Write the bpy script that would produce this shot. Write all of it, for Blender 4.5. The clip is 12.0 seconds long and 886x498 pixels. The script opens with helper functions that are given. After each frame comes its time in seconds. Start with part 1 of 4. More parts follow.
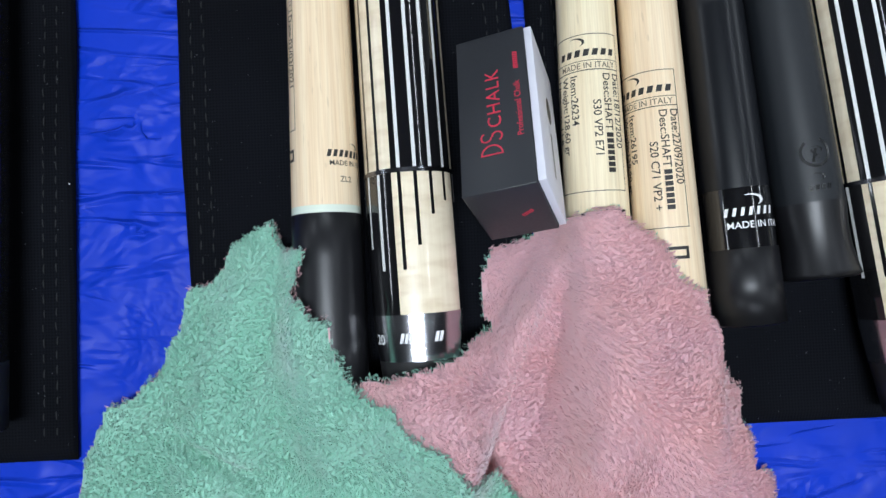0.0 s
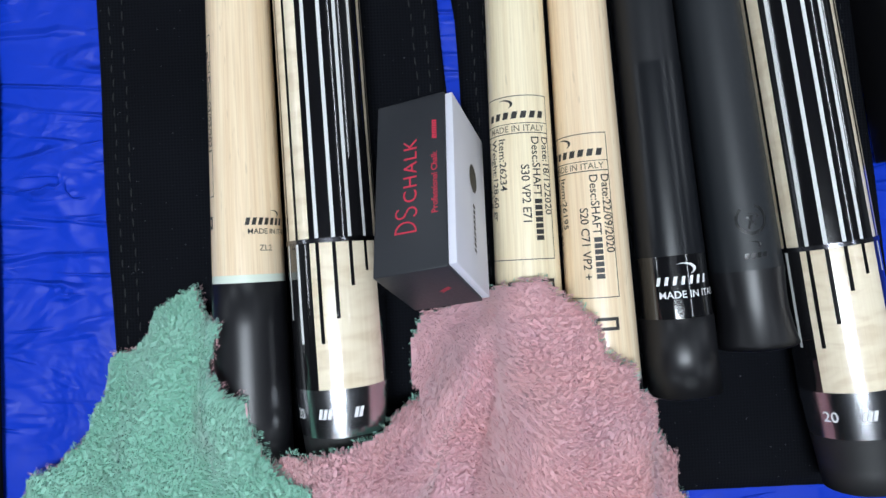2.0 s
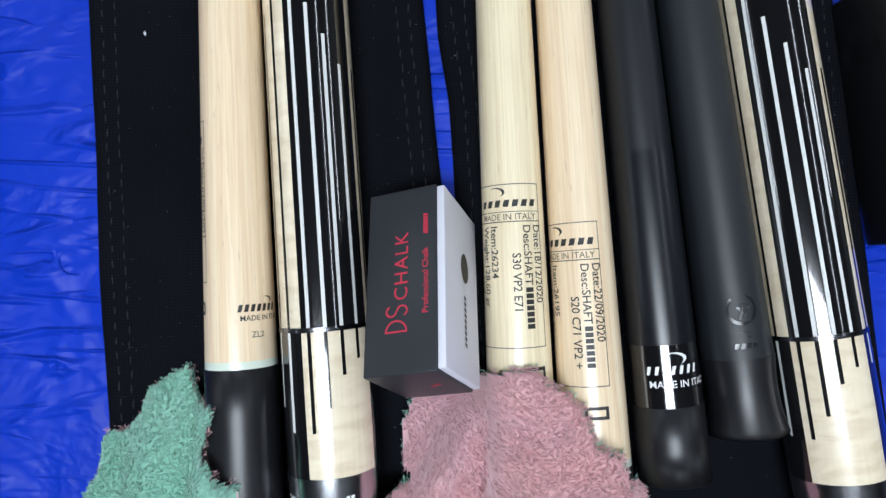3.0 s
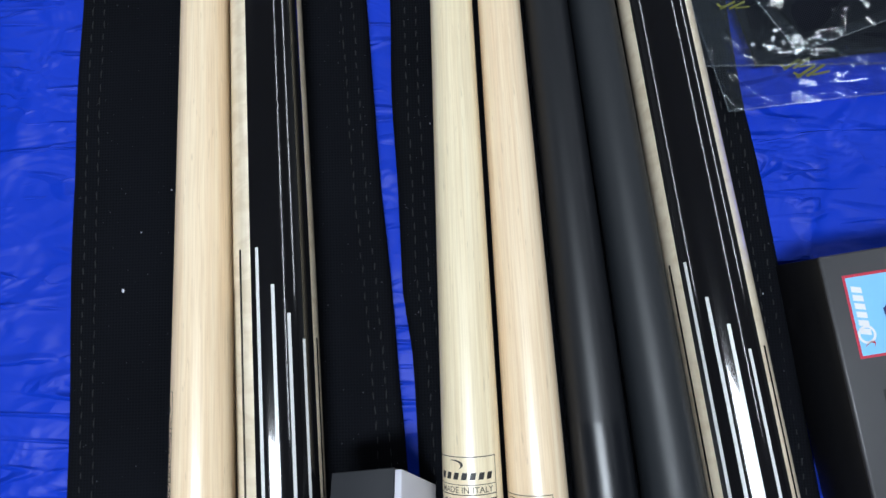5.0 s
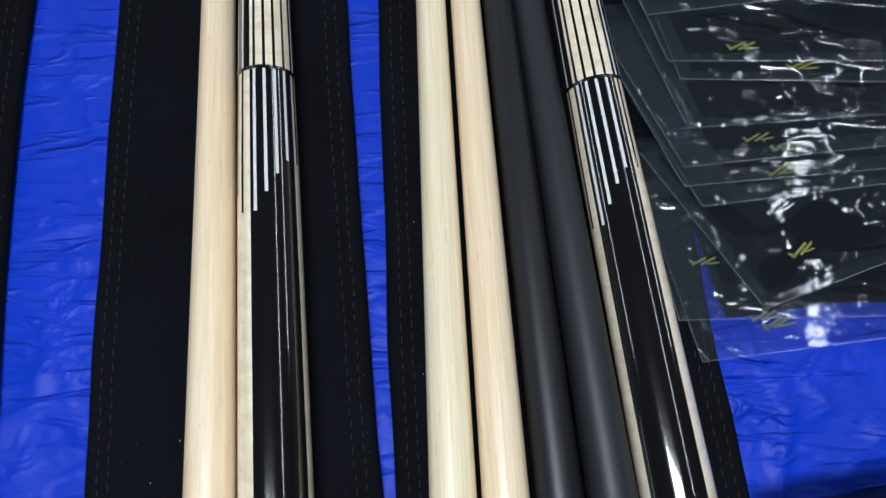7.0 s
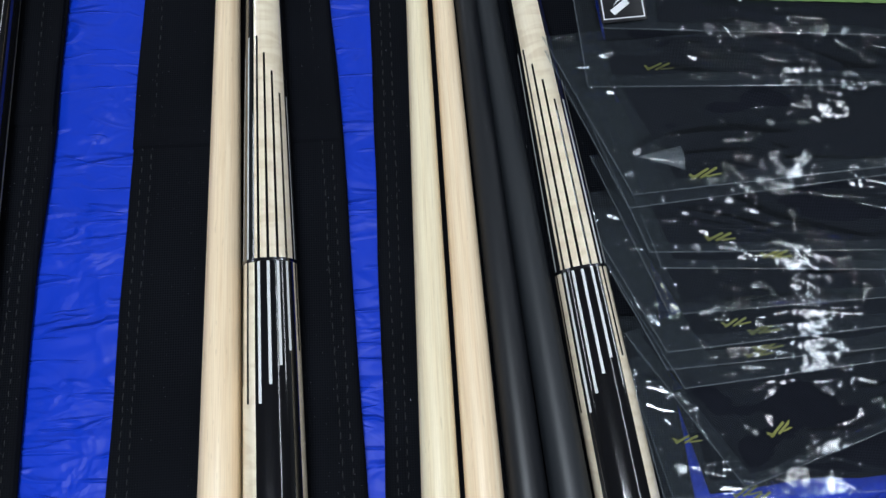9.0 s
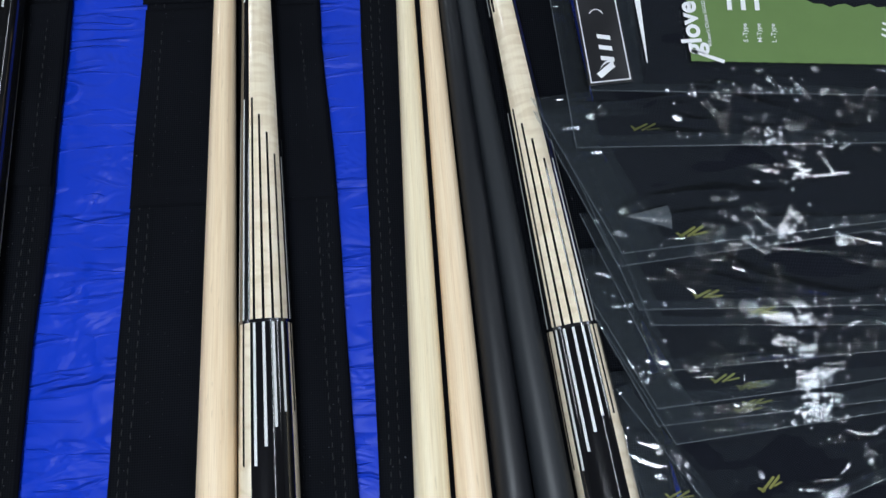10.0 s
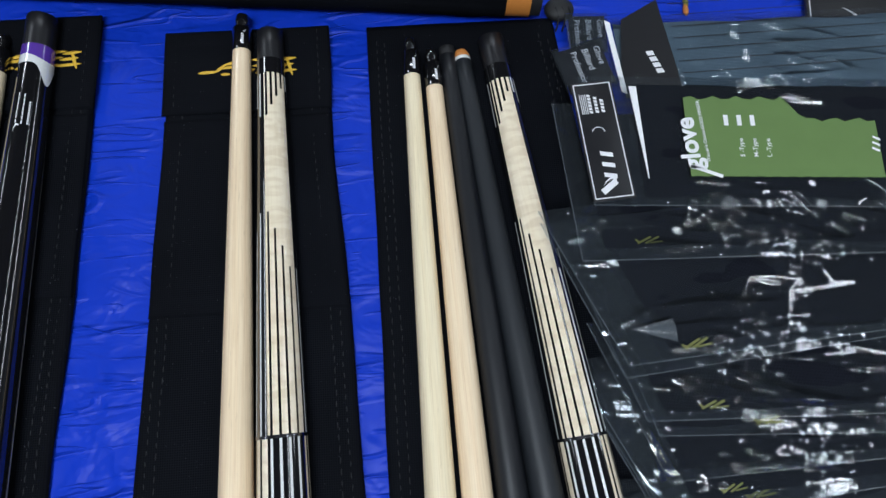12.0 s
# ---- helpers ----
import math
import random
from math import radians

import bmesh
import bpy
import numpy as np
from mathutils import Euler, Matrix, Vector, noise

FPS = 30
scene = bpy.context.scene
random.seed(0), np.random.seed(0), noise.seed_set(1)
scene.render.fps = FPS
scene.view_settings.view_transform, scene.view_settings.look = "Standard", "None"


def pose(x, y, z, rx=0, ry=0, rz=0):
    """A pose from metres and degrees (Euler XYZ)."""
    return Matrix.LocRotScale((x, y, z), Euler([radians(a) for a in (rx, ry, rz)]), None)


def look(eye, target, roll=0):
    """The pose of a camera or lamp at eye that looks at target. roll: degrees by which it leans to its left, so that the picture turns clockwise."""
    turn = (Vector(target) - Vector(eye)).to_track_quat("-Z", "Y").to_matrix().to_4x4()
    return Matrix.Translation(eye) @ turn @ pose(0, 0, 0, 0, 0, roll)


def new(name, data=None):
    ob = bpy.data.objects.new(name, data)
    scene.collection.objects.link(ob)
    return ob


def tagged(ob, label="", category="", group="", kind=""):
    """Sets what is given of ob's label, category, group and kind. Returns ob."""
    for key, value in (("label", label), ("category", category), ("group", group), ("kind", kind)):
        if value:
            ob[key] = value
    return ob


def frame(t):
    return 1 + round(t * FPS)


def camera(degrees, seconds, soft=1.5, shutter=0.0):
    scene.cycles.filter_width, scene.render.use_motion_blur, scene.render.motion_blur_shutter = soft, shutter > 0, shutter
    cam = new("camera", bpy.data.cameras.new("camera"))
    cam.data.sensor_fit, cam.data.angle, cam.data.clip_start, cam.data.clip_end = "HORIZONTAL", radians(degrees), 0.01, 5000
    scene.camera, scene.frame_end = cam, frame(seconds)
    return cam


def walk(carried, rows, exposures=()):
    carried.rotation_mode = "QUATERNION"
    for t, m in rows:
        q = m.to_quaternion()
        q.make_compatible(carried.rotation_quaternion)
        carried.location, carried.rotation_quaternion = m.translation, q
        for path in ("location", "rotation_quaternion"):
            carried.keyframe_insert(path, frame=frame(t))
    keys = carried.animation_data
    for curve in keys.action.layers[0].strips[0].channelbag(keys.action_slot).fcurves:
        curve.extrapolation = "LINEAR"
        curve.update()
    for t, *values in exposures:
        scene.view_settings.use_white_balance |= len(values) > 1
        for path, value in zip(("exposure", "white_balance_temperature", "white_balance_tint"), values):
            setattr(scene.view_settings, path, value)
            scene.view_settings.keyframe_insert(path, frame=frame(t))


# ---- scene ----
cam = camera(69.6, 12.0)
PATH = [
    (0, (0.008, -0.029, 0.309), (0.033, 0.046, -1.689), 16.0),
    (0.5, (0.019, -0.03, 0.307), (0.02, 0.022, -1.692), -0.2),
    (1, (0.019, -0.034, 0.308), (0.031, 0.018, -1.691), 11.6),
    (1.5, (0.036, -0.026, 0.305), (0.041, 0.02, -1.694), 4.6),
    (2, (0.045, 0.005, 0.302), (0.05, 0.042, -1.698), 5.2),
    (2.5, (0.046, 0.024, 0.3), (0.048, 0.062, -1.7), 0.2),
    (2.7, (0.048, 0.03, 0.301), (0.05, 0.067, -1.699), 0.5),
    (4.3, (0.059, 0.104, 0.315), (0.048, 0.19, -1.683), -8.3),
    (4.5, (0.062, 0.109, 0.315), (0.064, 0.252, -1.68), -0.7),
    (5, (0.071, 0.133, 0.321), (0.083, 0.366, -1.665), 0.9),
    (5.5, (0.073, 0.177, 0.334), (0.098, 0.438, -1.649), 3.3),
    (6, (0.074, 0.202, 0.339), (0.105, 0.497, -1.639), 3.8),
    (6.5, (0.075, 0.221, 0.347), (0.104, 0.538, -1.627), 3.1),
    (7, (0.078, 0.244, 0.359), (0.101, 0.576, -1.613), 1.7),
    (7.5, (0.082, 0.279, 0.372), (0.1, 0.603, -1.601), 0.7),
    (9.5, (0.084, 0.344, 0.4), (0.125, 0.76, -1.555), 2.8),
    (10, (0.086, 0.357, 0.406), (0.135, 0.794, -1.545), 3.2),
    (10.5, (0.085, 0.37, 0.412), (0.139, 0.827, -1.535), 3.4),
    (11, (0.084, 0.382, 0.418), (0.138, 0.876, -1.519), 2.8),
    (11.5, (0.082, 0.392, 0.423), (0.138, 0.911, -1.507), 2.5),
    (12, (0.08, 0.405, 0.43), (0.142, 0.93, -1.499), 2.9),
]
walk(cam, [(t, look(eye, target, roll)) for t, eye, target, roll in PATH])

# ---- light: a hall lit from above, most lamps unseen and added ----
world = bpy.data.worlds.new("hall_air")
scene.world = world
world.use_nodes = True
world.node_tree.nodes["Background"].inputs["Color"].default_value = (0.8, 0.88, 1.0, 1)
world.node_tree.nodes["Background"].inputs["Strength"].default_value = 0.06


def overhead_lamp(x, y, sx, sy, watts):
    data = bpy.data.lights.new("overhead_panel", "AREA")
    data.shape, data.size, data.size_y = "RECTANGLE", sx, sy
    data.energy, data.color = watts, (0.86, 0.955, 1.06)
    ob = new("overhead_panel", data)
    ob.matrix_world = pose(x, y, 2.15)
    return ob


# fitting over the table, row at right; the rest are unseen, added for fill
for lx, ly, sx, sy, watts in (
    (-0.15, -0.42, 1.0, 0.46, 52),
    (4.6, 2.2, 0.3, 3.0, 44),
    (-4.4, 1.2, 0.3, 3.0, 38),
    (0.2, 3.4, 1.2, 0.3, 35),
    (1.9, -2.6, 1.2, 0.3, 30),
    # narrow tube placed for thin glints on film and lacquer
    (1.55, 0.9, 0.05, 2.2, 8.0),
    (-2.1, 2.6, 0.5, 0.5, 18),
):
    overhead_lamp(lx, ly, sx, sy, watts)


# ---- helpers for building ----
def mesh_from(name, verts, faces, smooth=True):
    me = bpy.data.meshes.new(name)
    me.from_pydata([tuple(v) for v in verts], [], [tuple(int(i) for i in f) for f in faces])
    me.validate()
    if smooth:
        me.polygons.foreach_set("use_smooth", [True] * len(me.polygons))
    me.update()
    return me


def part(name, me, mat, parent=None, label="", smooth=True):
    """Links a mesh or a bmesh as one object under a thing or a part."""
    if isinstance(me, bmesh.types.BMesh):
        bm = me
        me = bpy.data.meshes.new(name)
        bm.to_mesh(me)
        bm.free()
        if smooth:
            me.polygons.foreach_set("use_smooth", [True] * len(me.polygons))
    ob = new(name, me)
    if mat:
        me.materials.append(mat)
    if parent:
        ob.parent = parent
    if label:
        tagged(ob, label)
    return ob


def thing(name, m, label, category, group="", kind=""):
    ob = new(name)
    ob.empty_display_size = 0.02
    ob.matrix_basis = m
    return tagged(ob, label, category, group, kind)


def grid_faces(nu, nv, wrap=False):
    out = []
    for j in range(nv - 1):
        for i in range(nu if wrap else nu - 1):
            k = (i + 1) % nu
            out.append((j * nu + i, j * nu + k, (j + 1) * nu + k, (j + 1) * nu + i))
    return out


def box_bm(sx, sy, sz, bevel=0.001, m=None, seg=2):
    bm = bmesh.new()
    bmesh.ops.create_cube(bm, size=1.0, matrix=Matrix.Diagonal((sx, sy, sz, 1)))
    if bevel:
        bmesh.ops.bevel(bm, geom=bm.edges[:], offset=bevel, segments=seg, affect="EDGES", profile=0.6)
    if m is not None:
        bmesh.ops.transform(bm, matrix=m, verts=bm.verts[:])
    return bm


def fbm(x, y, z, n=3):
    v, a = 0.0, 1.0
    for k in range(n):
        v += a * noise.noise(Vector((x, y, z + 7.3 * k)))
        x, y, a = x * 2.03, y * 2.03, a * 0.5
    return v


def ridge(x, y, z):
    return (1.0 - min(1.0, abs(noise.noise(Vector((x, y, z)))) * 2.4)) ** 3


# ---- materials ----
def material(name, rough=0.5, metal=0.0, color=(0.5, 0.5, 0.5), coat=0.0, sheen=0.0):
    mat = bpy.data.materials.new(name)
    mat.use_nodes = True
    b = mat.node_tree.nodes["Principled BSDF"]
    b.inputs["Base Color"].default_value = (*color, 1)
    b.inputs["Roughness"].default_value = rough
    b.inputs["Metallic"].default_value = metal
    b.inputs["Coat Weight"].default_value = coat
    b.inputs["Coat Roughness"].default_value = 0.04
    b.inputs["Sheen Weight"].default_value = sheen
    return mat


def node(mat, kind, **sockets):
    n = mat.node_tree.nodes.new(kind)
    for key, value in sockets.items():
        n.inputs[key.replace("_", " ")].default_value = value
    return n


def link(mat, a, b):
    mat.node_tree.links.new(a, b)


def coords(mat, scale=(1, 1, 1), space="Object", turn=0.0):
    tc = node(mat, "ShaderNodeTexCoord")
    mp = node(mat, "ShaderNodeMapping")
    mp.inputs["Scale"].default_value = scale
    mp.inputs["Rotation"].default_value = (0, 0, turn)
    link(mat, tc.outputs[space], mp.inputs["Vector"])
    return mp.outputs["Vector"]


def ramp(mat, fac, stops):
    r = node(mat, "ShaderNodeValToRGB")
    els = r.color_ramp.elements
    while len(els) < len(stops):
        els.new(0.5)
    for e, (p, c) in zip(els, stops):
        e.position, e.color = p, (*c, 1)
    link(mat, fac, r.inputs["Fac"])
    return r.outputs["Color"]


def noisy(mat, vec, scale, detail=3.0, rough=0.55, distortion=0.0):
    n = node(mat, "ShaderNodeTexNoise", Scale=scale, Detail=detail, Roughness=rough, Distortion=distortion)
    link(mat, vec, n.inputs["Vector"])
    return n.outputs["Fac"]


def mixed(mat, fac, a, b, blend="MIX"):
    m = node(mat, "ShaderNodeMix")
    m.data_type, m.blend_type = "RGBA", blend
    for sock, v in ((m.inputs[0], fac), (m.inputs[6], a), (m.inputs[7], b)):
        if isinstance(v, (int, float)):
            sock.default_value = v
        elif isinstance(v, tuple):
            sock.default_value = (*v, 1)
        else:
            link(mat, v, sock)
    return m.outputs[2]


def bump(mat, height, strength=0.2, distance=0.001):
    b = node(mat, "ShaderNodeBump", Strength=strength, Distance=distance)
    link(mat, height, b.inputs["Height"])
    link(mat, b.outputs["Normal"], mat.node_tree.nodes["Principled BSDF"].inputs["Normal"])


def base(mat, color):
    link(mat, color, mat.node_tree.nodes["Principled BSDF"].inputs["Base Color"])


def rough_by(mat, fac, lo, hi):
    mr = node(mat, "ShaderNodeMapRange", To_Min=lo, To_Max=hi)
    link(mat, fac, mr.inputs["Value"])
    link(mat, mr.outputs["Result"], mat.node_tree.nodes["Principled BSDF"].inputs["Roughness"])


def maple(name, light, dark, rough=0.32, coat=0.25):
    """Straight-grained maple: long fine fibres, a few growth lines and flecks."""
    mat = material(name, rough, coat=coat)
    broad = noisy(mat, coords(mat, (260, 3, 260)), 1.0, 3, 0.6, 0.2)
    fine = noisy(mat, coords(mat, (1500, 22, 1500)), 1.0, 2, 0.6)
    fleck = noisy(mat, coords(mat, (700, 90, 700)), 1.0, 1)
    col = ramp(mat, broad, [(0.32, dark), (0.5, tuple((a + b) / 2 for a, b in zip(light, dark))), (0.66, light)])
    col = mixed(mat, 0.30, col, ramp(mat, fine, [(0.3, tuple(c * 0.72 for c in dark)), (0.62, light)]))
    col = mixed(mat, ramp(mat, fleck, [(0.68, (0, 0, 0)), (0.76, (0.35, 0.35, 0.35))]), col, tuple(c * 0.62 for c in dark))
    base(mat, col)
    bump(mat, fine, 0.06, 0.0004)
    return mat


def figured(name, light, dark):
    """Curly maple under clear lacquer: bands across the grain."""
    mat = material(name, 0.3, coat=1.0)
    curl = noisy(mat, coords(mat, (60, 170, 60)), 1.0, 2, 0.5, 0.6)
    fibre = noisy(mat, coords(mat, (900, 30, 900)), 1.0, 2)
    col = ramp(mat, curl, [(0.36, dark), (0.5, tuple((a + 2 * b) / 3 for a, b in zip(dark, light))), (0.62, light)])
    col = mixed(mat, 0.25, col, ramp(mat, fibre, [(0.35, dark), (0.6, light)]))
    base(mat, col)
    return mat


def plain(name, color, rough, coat=0.0, metal=0.0, vary=0.2, scale=300.0, relief=0.0, sheen=0.0):
    mat = material(name, rough, metal, color, coat, sheen)
    big = noisy(mat, coords(mat), scale * 0.12, 3)
    small = noisy(mat, coords(mat), scale, 3)
    col = mixed(mat, big, tuple(c * (1 - vary) for c in color), tuple(min(1, c * (1 + vary)) for c in color))
    col = mixed(mat, 0.35, col, mixed(mat, small, tuple(c * (1 - vary) for c in color), tuple(min(1, c * (1 + vary)) for c in color)))
    base(mat, col)
    rough_by(mat, small, max(0.02, rough * 0.8), min(1, rough * 1.25))
    if relief:
        bump(mat, small, relief, 0.0006)
    return mat


def woven(name, color, pitch=1400.0, sheen=0.25, lint=0.0):
    """Heavy cloth: two crossing threads, faded patches and specks of lint."""
    mat = material(name, 0.88, color=color, sheen=sheen)
    mat.node_tree.nodes["Principled BSDF"].inputs["Specular IOR Level"].default_value = 0.05
    waves = []
    for axis in ("X", "Y"):
        w = node(mat, "ShaderNodeTexWave", Scale=pitch / 20, Distortion=0.6, Detail=1.0)
        w.bands_direction = axis
        link(mat, coords(mat, (3, 3, 3)), w.inputs["Vector"])
        waves.append(w.outputs["Fac"])
    weave = mixed(mat, 0.5, waves[0], waves[1])
    patches = noisy(mat, coords(mat), 14, 4, 0.6)
    col = mixed(mat, patches, tuple(c * 0.6 for c in color), tuple(c * 1.5 for c in color))
    col = mixed(mat, 0.35, col, weave, "OVERLAY")
    if lint:
        specks = noisy(mat, coords(mat), 650, 1)
        col = mixed(mat, ramp(mat, specks, [(0.77, (0, 0, 0)), (0.8, (lint, lint, lint))]), col, (0.35, 0.36, 0.4))
    base(mat, col)
    bump(mat, weave, 0.35, 0.0004)
    return mat


def satin(name, color):
    """Thin satin: a net of pressed creases that cross each other, with calm stretches between."""
    mat = material(name, 0.48, color=color)
    big = noisy(mat, coords(mat), 9, 3)
    base(mat, mixed(mat, big, tuple(c * 0.85 for c in color), tuple(c * 1.15 for c in color)))
    mat.node_tree.nodes["Principled BSDF"].inputs["Specular IOR Level"].default_value = 0.22
    total = noisy(mat, coords(mat, (1, 1.5, 1)), 18, 3, 0.55, 0.8)
    for turn, scale, weight in ((0.25, 30.0, 0.30), (-0.55, 38.0, 0.26), (1.1, 26.0, 0.24), (-0.05, 60.0, 0.16)):
        n = noisy(mat, coords(mat, (0.16, 1.0, 1.0), turn=turn), scale, 1, 0.4, 0.25)
        crest = ramp(mat, n, [(0.478, (0, 0, 0)), (0.497, (1, 1, 1)), (0.505, (1, 1, 1)), (0.53, (0, 0, 0))])
        gate = ramp(mat, noisy(mat, coords(mat), scale * 0.6, 1), [(0.46, (0, 0, 0)), (0.62, (1, 1, 1))])
        total = mixed(mat, weight, total, mixed(mat, 1.0, crest, gate, "MULTIPLY"), "ADD")
    bump(mat, total, 0.8, 0.008)
    return mat


def film_mat(name, milk=0.012, rough=0.028, gloss=1.2):
    """Thin clear plastic: see-through, a little milky, with a sharp shine."""
    mat = bpy.data.materials.new(name)
    mat.use_nodes = True
    t = mat.node_tree
    t.nodes.remove(t.nodes["Principled BSDF"])
    clear = node(mat, "ShaderNodeBsdfTransparent", Color=(0.93, 0.945, 0.955, 1))
    shine = node(mat, "ShaderNodeBsdfGlossy", Color=(1, 1, 1, 1), Roughness=rough)
    haze = node(mat, "ShaderNodeBsdfDiffuse", Color=(0.62, 0.72, 0.80, 1))
    b = node(mat, "ShaderNodeBump", Strength=0.12, Distance=0.0010)
    link(mat, noisy(mat, coords(mat, (0.5, 1.2, 1)), 150, 2, 0.5, 0.8), b.inputs["Height"])
    link(mat, b.outputs["Normal"], shine.inputs["Normal"])
    fres = node(mat, "ShaderNodeFresnel", IOR=1.5)
    gain = node(mat, "ShaderNodeMath")
    gain.operation = "MULTIPLY"
    gain.inputs[1].default_value = gloss
    gain.use_clamp = True
    link(mat, fres.outputs["Fac"], gain.inputs[0])
    milky = node(mat, "ShaderNodeMixShader", Fac=milk)
    link(mat, clear.outputs[0], milky.inputs[1])
    link(mat, haze.outputs[0], milky.inputs[2])
    mix = node(mat, "ShaderNodeMixShader")
    link(mat, gain.outputs[0], mix.inputs[0])
    link(mat, milky.outputs[0], mix.inputs[1])
    link(mat, shine.outputs[0], mix.inputs[2])
    link(mat, mix.outputs[0], t.nodes["Material Output"].inputs["Surface"])
    return mat


def pile(name, color, tint):
    mat = material(name, 0.95, color=color, sheen=0.5)
    big = noisy(mat, coords(mat), 26, 4, 0.6)
    isl = node(mat, "ShaderNodeNewGeometry")
    col = mixed(mat, ramp(mat, big, [(0.35, (0, 0, 0)), (0.65, (1, 1, 1))]), color, tint)
    col = mixed(mat, ramp(mat, isl.outputs["Random Per Island"], [(0.0, (0.0, 0.0, 0.0)), (1.0, (0.5, 0.5, 0.5))]), col, tuple(min(1, c * 1.35) for c in color))
    base(mat, col)
    return mat


M_CREAM = maple("maple_cream", (0.92, 0.81, 0.58), (0.79, 0.64, 0.41))
M_PEACH = maple("maple_peach", (0.93, 0.77, 0.55), (0.81, 0.59, 0.37))
M_CURLY = figured("curly_maple", (0.90, 0.79, 0.60), (0.75, 0.62, 0.44))
M_INLAY_WHITE = plain("white_inlay", (0.74, 0.75, 0.74), 0.25, coat=0.8, vary=0.06)
M_BLACK_GLOSS = plain("black_lacquer", (0.007, 0.007, 0.008), 0.12, coat=1.0, vary=0.2)
M_BLACK_SATIN = plain("satin_black_plastic", (0.009, 0.009, 0.011), 0.37, vary=0.12, scale=3000)
M_SLEEVE = plain("film_over_black", (0.0055, 0.0065, 0.009), 0.3, coat=0.0, vary=0.12, scale=2500)
M_CARBON = plain("matt_carbon_grey", (0.011, 0.0135, 0.017), 0.48, vary=0.12, scale=500)
M_CARBON_DARK = plain("dark_carbon", (0.0045, 0.0055, 0.008), 0.44, coat=0.04, vary=0.15, scale=1500)
M_RUBBER = plain("black_rubber", (0.012, 0.012, 0.013), 0.6, vary=0.15, scale=2500, relief=0.1)
M_CHROME = plain("polished_chrome", (0.66, 0.67, 0.70), 0.2, metal=1.0, vary=0.04)
M_STEEL_DARK = plain("dark_steel", (0.2, 0.2, 0.22), 0.2, metal=1.0, vary=0.1)
M_RING_WHITE = plain("white_ring", (0.70, 0.76, 0.66), 0.3, coat=0.4, vary=0.05)
M_INK = plain("black_ink", (0.02, 0.018, 0.016), 0.5, vary=0.3)
M_INK_BROWN = plain("faded_ink", (0.16, 0.13, 0.09), 0.6, vary=0.3)
M_WHITE_INK = plain("white_print", (0.8, 0.8, 0.82), 0.5, vary=0.06)
M_GREY_INK = plain("grey_print", (0.012, 0.013, 0.014), 0.25, vary=0.1)
M_RED_INK = plain("red_print", (0.56, 0.03, 0.065), 0.5, vary=0.1)
M_GOLD = plain("gold_thread", (0.80, 0.45, 0.04), 0.45, vary=0.4, scale=900, relief=0.5)
M_CASE = woven("black_case_cloth", (0.0041, 0.0047, 0.0066), lint=0.25, sheen=0.0)
M_THREAD = plain("dark_thread", (0.0065, 0.0072, 0.009), 0.8, vary=0.3)
M_BLUE = satin("blue_satin", (0.003, 0.036, 0.48))
M_CARD = plain("charcoal_card", (0.025, 0.027, 0.032), 0.42, vary=0.08, scale=700, relief=0.05)
M_CARD_WHITE = plain("white_card", (0.72, 0.72, 0.80), 0.5, vary=0.04, scale=500)
M_BOX_GREY = plain("grey_box_card", (0.050, 0.050, 0.054), 0.38, vary=0.08, scale=600)
M_FILM = film_mat("clear_film")
M_SEAL = film_mat("film_seal", 0.09, 0.15, 1.6)
M_GLOVE = woven("black_glove_knit", (0.007, 0.008, 0.012), 2400, sheen=0.02)
M_GLOVE_GREY = woven("blue_grey_knit", (0.085, 0.125, 0.16), 1800, sheen=0.1)
M_GLOVE_GREEN = plain("green_card", (0.115, 0.195, 0.055), 0.6, vary=0.12, scale=500)
M_OLIVE = plain("olive_print", (0.17, 0.17, 0.03), 0.5, vary=0.2)
M_TAG = plain("black_tag_card", (0.010, 0.010, 0.012), 0.35, vary=0.2)
M_ORANGE = plain("orange_leather", (0.55, 0.20, 0.04), 0.5, vary=0.25, relief=0.2)
M_PURPLE = plain("purple_lacquer", (0.10, 0.04, 0.32), 0.2, coat=1.0, vary=0.1)
M_LABEL_BLUE = plain("sky_blue_print", (0.22, 0.55, 0.86), 0.4, vary=0.08)
M_NAVY = plain("navy_print", (0.03, 0.03, 0.16), 0.4, vary=0.1)
M_WALL = plain("hall_wall_paint", (0.30, 0.31, 0.32), 0.8, vary=0.08, scale=20, relief=0.1)
M_CEILING = plain("dark_hall_ceiling", (0.06, 0.06, 0.065), 0.8, vary=0.1, scale=20)
M_FLOOR = plain("hall_carpet", (0.12, 0.12, 0.13), 0.9, vary=0.25, scale=200, relief=0.2)
M_GREEN_PILE = pile("green_pile", (0.26, 0.545, 0.425), (0.34, 0.59, 0.485))
M_PINK_PILE = pile("pink_pile", (0.685, 0.395, 0.40), (0.63, 0.40, 0.45))

# ---- hall: floor, walls, ceiling, an unseen shell added to close the scene ----
for nm, sx, sy, sz, x, y, z, mt in (
    ("floor", 13.0, 13.0, 0.1, 0.2, 0.4, -0.80, M_FLOOR),
    ("ceiling", 13.0, 13.0, 0.1, 0.2, 0.4, 2.25, M_CEILING),
    ("wall_north", 13.0, 0.1, 2.95, 0.2, 6.95, 0.725, M_WALL),
    ("wall_south", 13.0, 0.1, 2.95, 0.2, -6.15, 0.725, M_WALL),
    ("wall_east", 0.1, 13.0, 2.95, 6.75, 0.4, 0.725, M_WALL),
    ("wall_west", 0.1, 13.0, 2.95, -6.35, 0.4, 0.725, M_WALL),
):
    ob = part(nm, box_bm(sx, sy, sz, 0, Matrix.Translation((x, y, z))), mt, smooth=False)
    tagged(ob, "unseen plain hall " + nm.split("_")[0], nm.split("_")[0], kind="structure")

